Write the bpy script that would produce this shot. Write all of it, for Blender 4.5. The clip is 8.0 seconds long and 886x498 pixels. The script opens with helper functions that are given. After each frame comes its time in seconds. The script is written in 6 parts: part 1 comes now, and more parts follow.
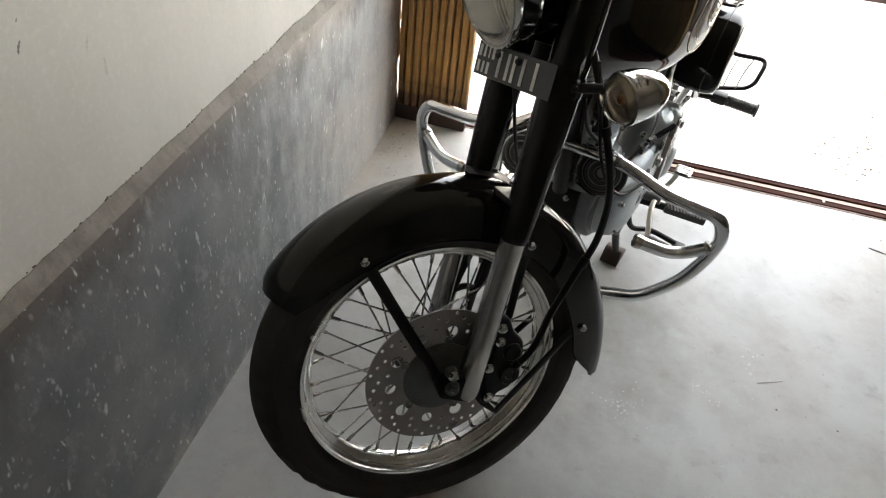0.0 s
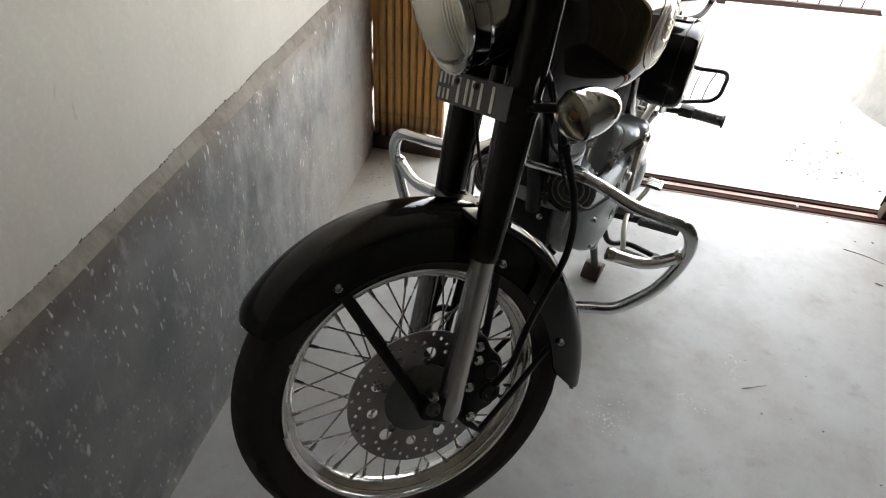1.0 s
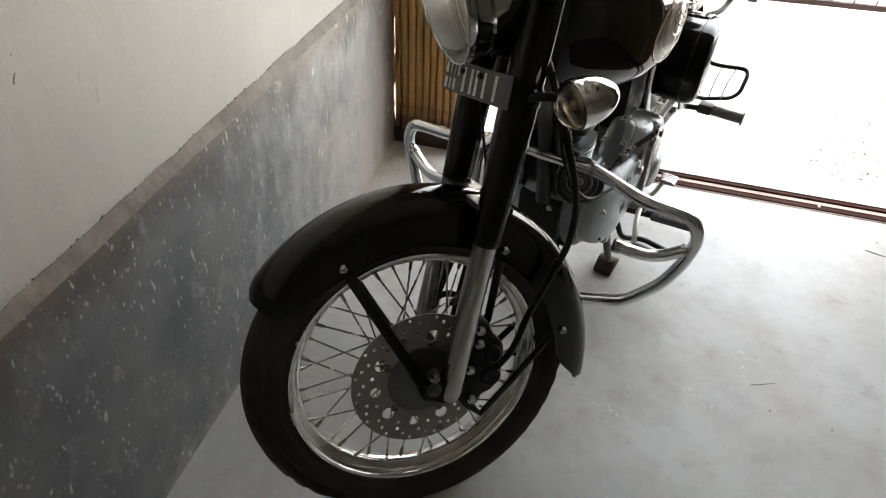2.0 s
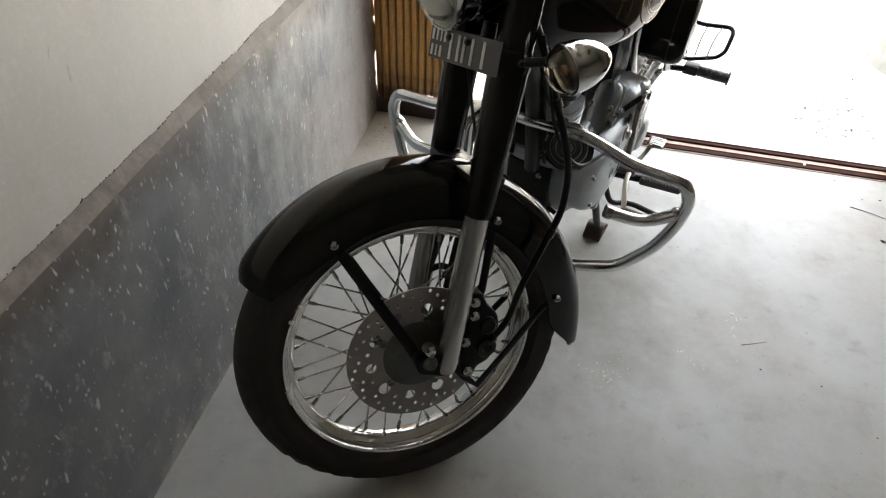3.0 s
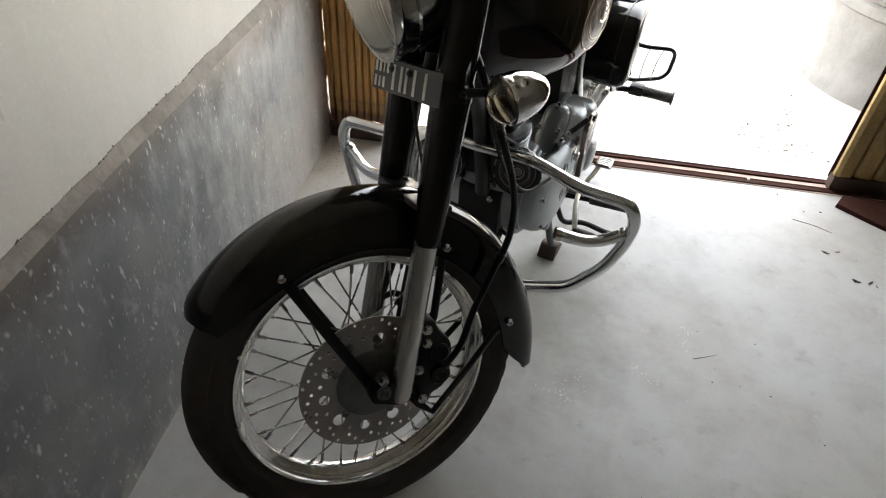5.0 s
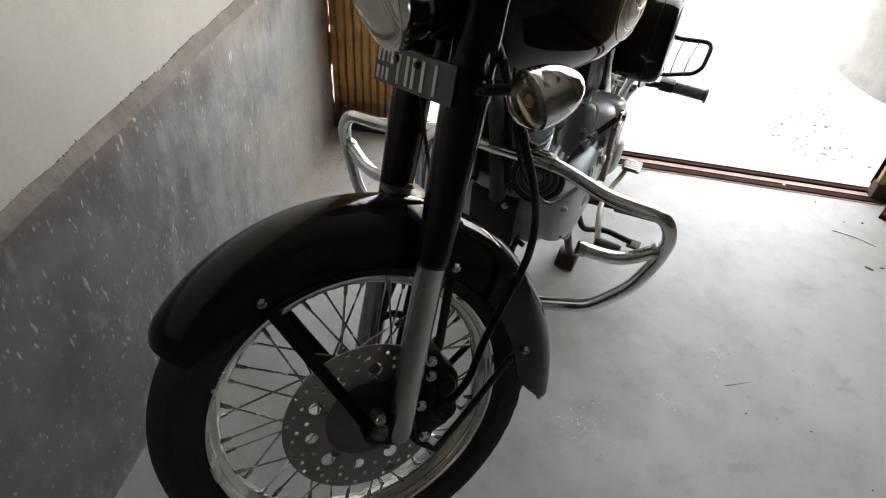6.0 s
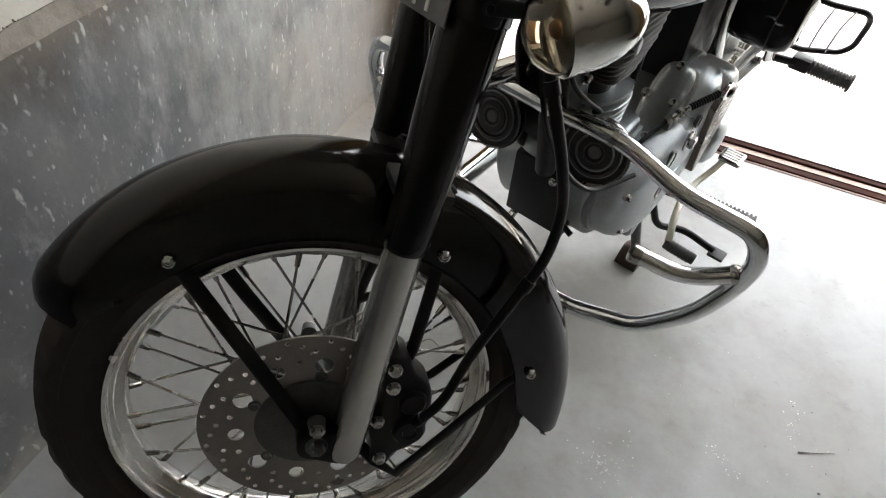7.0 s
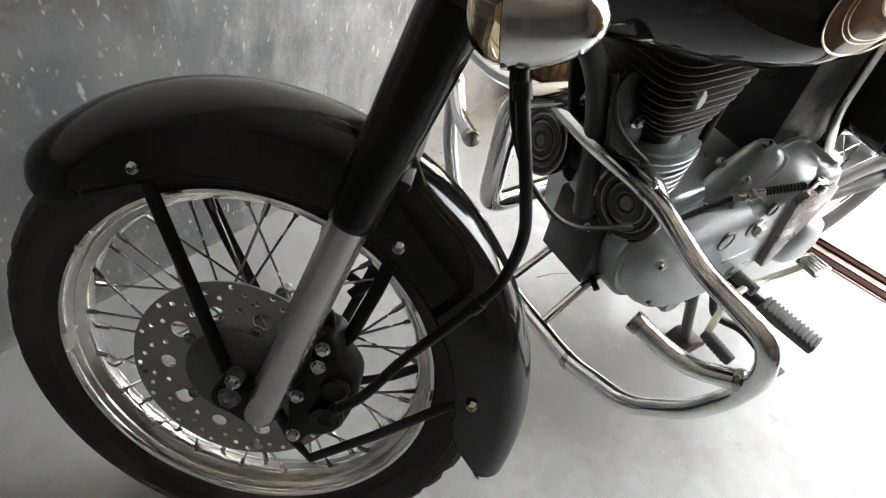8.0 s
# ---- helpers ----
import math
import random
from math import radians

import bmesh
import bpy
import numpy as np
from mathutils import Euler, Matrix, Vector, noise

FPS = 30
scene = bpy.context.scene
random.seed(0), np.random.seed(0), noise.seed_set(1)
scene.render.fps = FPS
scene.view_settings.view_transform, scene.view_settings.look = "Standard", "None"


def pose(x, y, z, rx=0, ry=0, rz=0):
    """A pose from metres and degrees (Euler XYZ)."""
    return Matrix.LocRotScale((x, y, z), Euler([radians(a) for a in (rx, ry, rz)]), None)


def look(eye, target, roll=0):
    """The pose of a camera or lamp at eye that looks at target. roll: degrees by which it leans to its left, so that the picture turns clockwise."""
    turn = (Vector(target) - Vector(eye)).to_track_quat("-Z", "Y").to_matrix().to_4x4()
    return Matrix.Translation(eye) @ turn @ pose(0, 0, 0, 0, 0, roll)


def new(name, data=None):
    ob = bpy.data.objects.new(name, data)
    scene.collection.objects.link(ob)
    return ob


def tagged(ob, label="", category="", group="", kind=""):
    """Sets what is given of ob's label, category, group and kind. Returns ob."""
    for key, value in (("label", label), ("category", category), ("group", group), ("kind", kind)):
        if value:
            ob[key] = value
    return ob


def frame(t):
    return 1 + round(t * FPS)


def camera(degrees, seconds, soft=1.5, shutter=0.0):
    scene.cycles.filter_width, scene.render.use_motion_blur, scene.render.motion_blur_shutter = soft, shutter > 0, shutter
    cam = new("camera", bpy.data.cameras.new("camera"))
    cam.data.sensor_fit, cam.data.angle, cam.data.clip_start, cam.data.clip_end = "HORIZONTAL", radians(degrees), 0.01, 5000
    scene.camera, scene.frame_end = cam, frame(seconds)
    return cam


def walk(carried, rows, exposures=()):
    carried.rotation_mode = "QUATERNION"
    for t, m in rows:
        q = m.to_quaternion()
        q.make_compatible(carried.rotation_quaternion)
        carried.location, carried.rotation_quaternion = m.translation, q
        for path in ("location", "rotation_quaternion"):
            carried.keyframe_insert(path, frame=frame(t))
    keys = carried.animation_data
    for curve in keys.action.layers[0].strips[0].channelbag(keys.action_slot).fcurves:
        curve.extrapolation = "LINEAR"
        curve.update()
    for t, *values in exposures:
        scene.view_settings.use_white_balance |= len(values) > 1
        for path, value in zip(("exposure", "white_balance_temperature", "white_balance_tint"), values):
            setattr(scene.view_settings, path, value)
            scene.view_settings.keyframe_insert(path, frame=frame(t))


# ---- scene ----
cam = camera(68.7, 8.0, soft=1.1)
PATH = [
    (0, (0.098, -0.709, 1.355), (-0.164, 0.735, -0.004), 6.8),
    (0.2, (0.109, -0.71, 1.362), (-0.056, 0.793, 0.053), 6.2),
    (0.3, (0.107, -0.712, 1.355), (-0.06, 0.786, 0.04), 4.4),
    (0.5, (0.105, -0.72, 1.362), (-0.078, 0.811, 0.089), 5.4),
    (0.8, (0.129, -0.708, 1.362), (-0.092, 0.773, 0.037), 4.6),
    (1, (0.141, -0.724, 1.365), (-0.12, 0.78, 0.072), 3.8),
    (1.2, (0.155, -0.741, 1.372), (-0.193, 0.753, 0.089), 3.2),
    (1.5, (0.186, -0.752, 1.36), (-0.232, 0.682, 0.029), 1.4),
    (1.7, (0.196, -0.746, 1.362), (-0.215, 0.687, 0.029), 1.7),
    (2, (0.197, -0.754, 1.37), (-0.152, 0.726, 0.071), 2.9),
    (2.2, (0.194, -0.754, 1.356), (-0.132, 0.685, 0.006), 2.6),
    (3.3, (0.177, -0.737, 1.37), (-0.096, 0.696, 0.002), 2.1),
    (3.5, (0.185, -0.748, 1.375), (-0.112, 0.703, 0.031), 1.1),
    (3.8, (0.187, -0.752, 1.375), (-0.133, 0.719, 0.058), 0.7),
    (4, (0.185, -0.748, 1.387), (-0.134, 0.762, 0.116), 1.6),
    (4.2, (0.191, -0.757, 1.389), (-0.145, 0.767, 0.138), 0.4),
    (4.3, (0.195, -0.758, 1.392), (-0.13, 0.765, 0.137), 0.6),
    (4.5, (0.208, -0.754, 1.383), (-0.102, 0.717, 0.065), -1.8),
    (4.7, (0.202, -0.74, 1.382), (-0.004, 0.743, 0.056), 2.7),
    (5.8, (0.208, -0.627, 1.342), (0.045, 0.85, 0.003), 3.4),
    (6, (0.18, -0.569, 1.31), (-0.026, 0.888, -0.044), 4.1),
    (6.2, (0.151, -0.507, 1.28), (-0.185, 0.885, -0.116), 2.6),
    (6.3, (0.146, -0.478, 1.273), (-0.201, 0.884, -0.15), 3.2),
    (6.5, (0.171, -0.423, 1.254), (-0.139, 0.936, -0.181), 5.1),
    (6.8, (0.215, -0.356, 1.189), (-0.064, 1.014, -0.241), 7.9),
    (7, (0.263, -0.318, 1.156), (-0.173, 0.97, -0.311), 6.2),
    (7.2, (0.321, -0.299, 1.139), (-0.204, 0.952, -0.331), 7.4),
    (7.5, (0.369, -0.279, 1.113), (-0.271, 0.911, -0.361), 6.3),
    (7.7, (0.378, -0.258, 1.103), (-0.311, 0.917, -0.361), 9.8),
    (8, (0.432, -0.205, 1.116), (-0.374, 0.926, -0.323), 11.5),
]
walk(cam, [(t, look(eye, target, roll)) for t, eye, target, roll in PATH],
     [(0.0, 4.60, 6900, 10), (0.5, 4.42, 6900, 10), (1.0, 4.36, 6900, 10), (2.0, 4.48, 6900, 10), (4.1, 4.48, 6900, 10), (4.7, 4.42, 6900, 10), (5.8, 4.46, 6900, 10), (6.0, 4.25, 6900, 10), (6.5, 4.62, 6900, 10), (7.0, 4.62, 6900, 10), (8.0, 5.25, 6900, 10)])

# ---- daylight ----
sky_world = bpy.data.worlds.new("daylight")
scene.world = sky_world
sky_world.use_nodes = True
wn = sky_world.node_tree
wn.nodes.clear()
sky_tex = wn.nodes.new("ShaderNodeTexSky")
sky_tex.sky_type = "NISHITA"
sky_tex.sun_disc = False
sky_tex.sun_elevation = radians(54)
sky_tex.sun_rotation = radians(205)
sky_tex.air_density = 1.6
sky_tex.dust_density = 6.0
sky_bg = wn.nodes.new("ShaderNodeBackground")
sky_bg.inputs["Strength"].default_value = 0.15
sky_out = wn.nodes.new("ShaderNodeOutputWorld")
sky_haze = wn.nodes.new("ShaderNodeHueSaturation")
sky_haze.inputs["Saturation"].default_value = 0.3
wn.links.new(sky_tex.outputs[0], sky_haze.inputs["Color"])
wn.links.new(sky_haze.outputs[0], sky_bg.inputs[0])
wn.links.new(sky_bg.outputs[0], sky_out.inputs[0])
sun_data = bpy.data.lights.new("sun", "SUN")
sun_data.energy = 4.0
sun_data.angle = radians(6)
sun_data.color = (1.0, 0.95, 0.88)
sun = new("sun", sun_data)
sun.matrix_world = look((math.sin(radians(205)) * 8, math.cos(radians(205)) * 8, 11), (0, 0, 0))


# ---- materials ----
def mat(name, color, rough=0.5, metal=0.0, coat=0.0, vary=0.12, scale=18.0, fine=160.0, bump=0.0, bump_scale=120.0,
        dirt=None, dirt_amount=0.0, dirt_scale=4.0, rough_vary=0.12, spec=0.5):
    """A surface with two scales of colour change, uneven gloss and fine relief."""
    m = bpy.data.materials.new(name)
    m.use_nodes = True
    nt = m.node_tree
    b = nt.nodes["Principled BSDF"]
    N = nt.nodes.new
    L = nt.links.new
    co = N("ShaderNodeTexCoord")
    n1 = N("ShaderNodeTexNoise")
    n1.inputs["Scale"].default_value = scale
    n1.inputs["Detail"].default_value = 6
    n2 = N("ShaderNodeTexNoise")
    n2.inputs["Scale"].default_value = fine
    n2.inputs["Detail"].default_value = 3
    for n in (n1, n2):
        L(co.outputs["Object"], n.inputs["Vector"])
    add = N("ShaderNodeMath")
    add.operation = "ADD"
    L(n1.outputs["Fac"], add.inputs[0])
    L(n2.outputs["Fac"], add.inputs[1])
    ramp = N("ShaderNodeMapRange")
    ramp.inputs["From Min"].default_value = 0.6
    ramp.inputs["From Max"].default_value = 1.4
    ramp.inputs["To Min"].default_value = 1 - vary
    ramp.inputs["To Max"].default_value = 1 + vary
    L(add.outputs[0], ramp.inputs["Value"])
    col = N("ShaderNodeMix")
    col.data_type = "RGBA"
    col.blend_type = "MULTIPLY"
    col.inputs["Factor"].default_value = 1.0
    col.inputs[6].default_value = (*color, 1)
    L(ramp.outputs[0], col.inputs[7])
    out = col.outputs[2]
    if dirt:
        n3 = N("ShaderNodeTexNoise")
        n3.inputs["Scale"].default_value = dirt_scale
        n3.inputs["Detail"].default_value = 8
        n3.inputs["Roughness"].default_value = 0.65
        L(co.outputs["Object"], n3.inputs["Vector"])
        r3 = N("ShaderNodeMapRange")
        r3.inputs["From Min"].default_value = 0.45
        r3.inputs["From Max"].default_value = 0.75
        r3.inputs["To Max"].default_value = dirt_amount
        L(n3.outputs["Fac"], r3.inputs["Value"])
        mx = N("ShaderNodeMix")
        mx.data_type = "RGBA"
        mx.inputs[7].default_value = (*dirt, 1)
        L(r3.outputs[0], mx.inputs["Factor"])
        L(out, mx.inputs[6])
        out = mx.outputs[2]
    L(out, b.inputs["Base Color"])
    rr = N("ShaderNodeMapRange")
    rr.inputs["From Min"].default_value = 0.3
    rr.inputs["From Max"].default_value = 0.7
    rr.inputs["To Min"].default_value = max(0.02, rough - rough_vary)
    rr.inputs["To Max"].default_value = min(1, rough + rough_vary)
    L(n1.outputs["Fac"], rr.inputs["Value"])
    L(rr.outputs[0], b.inputs["Roughness"])
    b.inputs["Metallic"].default_value = metal
    b.inputs["Coat Weight"].default_value = coat
    b.inputs["Coat Roughness"].default_value = 0.06
    b.inputs["Specular IOR Level"].default_value = spec
    if bump:
        n4 = N("ShaderNodeTexNoise")
        n4.inputs["Scale"].default_value = bump_scale
        n4.inputs["Detail"].default_value = 5
        L(co.outputs["Object"], n4.inputs["Vector"])
        bp = N("ShaderNodeBump")
        bp.inputs["Strength"].default_value = bump
        bp.inputs["Distance"].default_value = 0.002
        L(n4.outputs["Fac"], bp.inputs["Height"])
        L(bp.outputs[0], b.inputs["Normal"])
    return m


PAINT = mat("black_paint", (0.009, 0.0082, 0.008), 0.05, 0, 0.0, 0.1, 9, 120, rough_vary=0.015, spec=0.2)
DUSTY_PAINT = mat("dusty_black_paint", (0.010, 0.009, 0.0088), 0.095, 0, 0.0, 0.1, 9, 120, rough_vary=0.015, spec=0.42)
SATIN = mat("satin_black_metal", (0.009, 0.0085, 0.0085), 0.40, 0, 0, 0.25, 22, 200, 0.1, dirt=(0.03, 0.027, 0.024), dirt_amount=0.15, spec=0.22)
CHROME = mat("chrome", (0.66, 0.655, 0.64), 0.12, 1, 0, 0.06, 14, 120, 0.05, 60, dirt=(0.30, 0.285, 0.26), dirt_amount=0.35, dirt_scale=9, rough_vary=0.06)
GUARD = mat("worn_guard_chrome", (0.71, 0.725, 0.74), 0.16, 1, 0, 0.08, 14, 160, 0.06, 90, dirt=(0.33, 0.325, 0.32), dirt_amount=0.35, dirt_scale=9, rough_vary=0.09)
RIM = mat("rim_chrome", (0.78, 0.77, 0.75), 0.2, 1, 0, 0.1, 14, 160, 0.05, 80, dirt=(0.22, 0.20, 0.18), dirt_amount=0.4, dirt_scale=11, rough_vary=0.08)
CHROME_OLD = mat("dull_chrome", (0.42, 0.41, 0.39), 0.2, 1, 0, 0.12, 30, 200, dirt=(0.16, 0.13, 0.10), dirt_amount=0.35, dirt_scale=14)
ALLOY_DULL = mat("dull_cast_alloy", (0.225, 0.243, 0.243), 0.35, 0.72, 0, 0.16, 20, 240, 0.07, 300, dirt=(0.12, 0.115, 0.105), dirt_amount=0.3, dirt_scale=12, rough_vary=0.09)
ALLOY = mat("cast_alloy", (0.37, 0.395, 0.403), 0.36, 0.5, 0, 0.12, 16, 240, 0.05, 300, dirt=(0.19, 0.185, 0.175), dirt_amount=0.28, dirt_scale=11, rough_vary=0.09)
# alloy with the gate's brown reflection put into its colour
REFLECT_ALLOY = mat("brown_reflection_alloy", (0.20, 0.172, 0.155), 0.34, 0.6, 0, 0.15, 20, 240, 0.07, 300, dirt=(0.11, 0.09, 0.08), dirt_amount=0.4, dirt_scale=12)
FIN_ALLOY = mat("fin_alloy", (0.24, 0.24, 0.23), 0.42, 0.7, 0, 0.2, 24, 240, 0.15, dirt=(0.10, 0.09, 0.08), dirt_amount=0.45, dirt_scale=12)
SLIDER = mat("brushed_alloy", (0.50, 0.49, 0.475), 0.22, 0.9, 0, 0.08, 6, 300, 0.05, 500, dirt=(0.36, 0.34, 0.31), dirt_amount=0.2, rough_vary=0.06)
DISC = mat("disc_steel", (0.27, 0.255, 0.243), 0.38, 0.85, 0, 0.15, 40, 400, 0.06, 600, dirt=(0.16, 0.12, 0.09), dirt_amount=0.3, dirt_scale=20)
HUB = mat("hub_alloy", (0.125, 0.132, 0.125), 0.48, 0.6, 0, 0.2, 30, 260, 0.2, dirt=(0.06, 0.05, 0.04), dirt_amount=0.5, dirt_scale=18)
RUBBER = mat("tyre_rubber", (0.041, 0.034, 0.032), 0.72, 0, 0, 0.25, 20, 300, 0.25, 320, dirt=(0.046, 0.039, 0.035), dirt_amount=0.4, dirt_scale=6, spec=0.25)
RUBBER2 = mat("hose_rubber", (0.005, 0.005, 0.005), 0.5, 0, 0, 0.2, 40, 300, 0.1, spec=0.25)
FIN_DARK = mat("blackened_fin", (0.05, 0.047, 0.044), 0.55, 0.3, 0, 0.3, 24, 240, 0.15, dirt=(0.08, 0.07, 0.06), dirt_amount=0.4, dirt_scale=12)
PEG = mat("peg_rubber", (0.062, 0.062, 0.06), 0.7, 0, 0, 0.25, 60, 300, 0.2)
COPPER = mat("copper_brown_paint", (0.055, 0.030, 0.020), 0.14, 0, 0.0, 0.2, 9, 120, rough_vary=0.04, spec=0.35)
PLATE = mat("plate_grey", (0.032, 0.032, 0.032), 0.42, 0, 0, 0.18, 20, 200, 0.05)
LETTER = mat("plate_white", (0.55, 0.55, 0.53), 0.5, 0, 0, 0.1, 30, 200)
CREAM = mat("pinstripe_gold", (0.36, 0.26, 0.15), 0.3, 0.2, 0.4, 0.1, 30, 200)
ZINC = mat("zinc_bolt", (0.45, 0.44, 0.42), 0.3, 1, 0, 0.15, 60, 300)
RUSTY = mat("rusty_steel", (0.055, 0.034, 0.024), 0.7, 0.2, 0, 0.3, 30, 200, 0.3, dirt=(0.05, 0.03, 0.02), dirt_amount=0.6)
SEAT = mat("black_vinyl", (0.02, 0.02, 0.021), 0.5, 0, 0, 0.15, 30, 260, 0.3, 240)
SMUDGE = mat("grey_smudge", (0.50, 0.47, 0.43), 0.85, 0, 0, 0.3, 120, 400)
TWIG = mat("dry_twig", (0.11, 0.085, 0.065), 0.8, 0, 0, 0.3, 60, 300, 0.3)
GRIT = mat("grit", (0.12, 0.10, 0.08), 0.9, 0, 0, 0.5, 200, 500)
DARK_RED = mat("dark_red_paint", (0.011, 0.0045, 0.0038), 0.6, 0, 0, 0.3, 20, 200, spec=0.2)
LEAF_DUST = mat("leaf_dust", (0.20, 0.165, 0.13), 0.9, 0, 0, 0.5, 200, 500, spec=0.1)
CRUST = mat("dark_crust", (0.075, 0.064, 0.055), 0.9, 0, 0, 0.5, 90, 400)
CHIP = mat("lime_chips", (0.75, 0.74, 0.70), 0.8, 0, 0, 0.1, 200, 500)


def glass(name, color, rough, transmission=1.0):
    m = bpy.data.materials.new(name)
    m.use_nodes = True
    b = m.node_tree.nodes["Principled BSDF"]
    b.inputs["Base Color"].default_value = (*color, 1)
    b.inputs["Roughness"].default_value = rough
    b.inputs["Transmission Weight"].default_value = transmission
    b.inputs["IOR"].default_value = 1.45
    return m


LENS = glass("fluted_glass", (0.95, 0.93, 0.86), 0.08, 0.8)
AMBER = glass("indicator_lens", (0.88, 0.80, 0.66), 0.02, 1.0)
BULB = glass("amber_bulb", (0.72, 0.44, 0.26), 0.1, 0.6)
SILVER = mat("reflector", (0.95, 0.91, 0.80), 0.45, 0.4, 0, 0.03, 20, 100)


def gate_material():
    m = mat("ochre_enamel", (0.52, 0.275, 0.085), 0.42, 0, 0.15, 0.22, 9, 120, 0.1, dirt=(0.14, 0.075, 0.03), dirt_amount=0.6, dirt_scale=5)
    # rust that has crept up from the foot
    nt = m.node_tree
    N, L = nt.nodes.new, nt.links.new
    base = nt.nodes["Principled BSDF"].inputs["Base Color"]
    paint = base.links[0].from_socket
    co, axes, rise = N("ShaderNodeTexCoord"), N("ShaderNodeSeparateXYZ"), N("ShaderNodeMapRange")
    L(co.outputs["Object"], axes.inputs[0])
    for k, v in (("From Min", 0.05), ("From Max", 0.22), ("To Min", 0.42), ("To Max", -0.25)):
        rise.inputs[k].default_value = v
    L(axes.outputs[2], rise.inputs["Value"])
    blot, total, edge = N("ShaderNodeTexNoise"), N("ShaderNodeMath"), N("ShaderNodeMapRange")
    blot.inputs["Scale"].default_value = 22
    blot.inputs["Detail"].default_value = 6
    L(co.outputs["Object"], blot.inputs["Vector"])
    total.operation = "ADD"
    L(rise.outputs[0], total.inputs[0])
    L(blot.outputs["Fac"], total.inputs[1])
    for k, v in (("From Min", 0.45), ("From Max", 0.75), ("To Max", 0.9)):
        edge.inputs[k].default_value = v
    L(total.outputs[0], edge.inputs["Value"])
    rusted = N("ShaderNodeMix")
    rusted.data_type = "RGBA"
    rusted.inputs[7].default_value = (0.10, 0.045, 0.022, 1)
    L(edge.outputs[0], rusted.inputs["Factor"])
    L(paint, rusted.inputs[6])
    L(rusted.outputs[2], base)
    return m


GATE = gate_material()
# the right leaf's grimy enamel, darkened to paint in its back-lit shade
GATE_SHADED = mat("shaded_grimy_ochre_enamel", (0.30, 0.205, 0.085), 0.6, 0, 0, 0.3, 7, 90, 0.15, dirt=(0.10, 0.05, 0.03), dirt_amount=0.85, dirt_scale=3.5, spec=0.25)
SILL = mat("oxide_red_steel", (0.030, 0.010, 0.007), 0.85, 0.0, 0, 0.3, 20, 200, 0.2, dirt=(0.10, 0.06, 0.045), dirt_amount=0.2, dirt_scale=9, spec=0.12)
SILL_DUST = mat("dusty_steel", (0.44, 0.34, 0.29), 0.85, 0.0, 0, 0.25, 20, 200, 0.2, dirt=(0.14, 0.075, 0.055), dirt_amount=0.35, dirt_scale=14, spec=0.12)


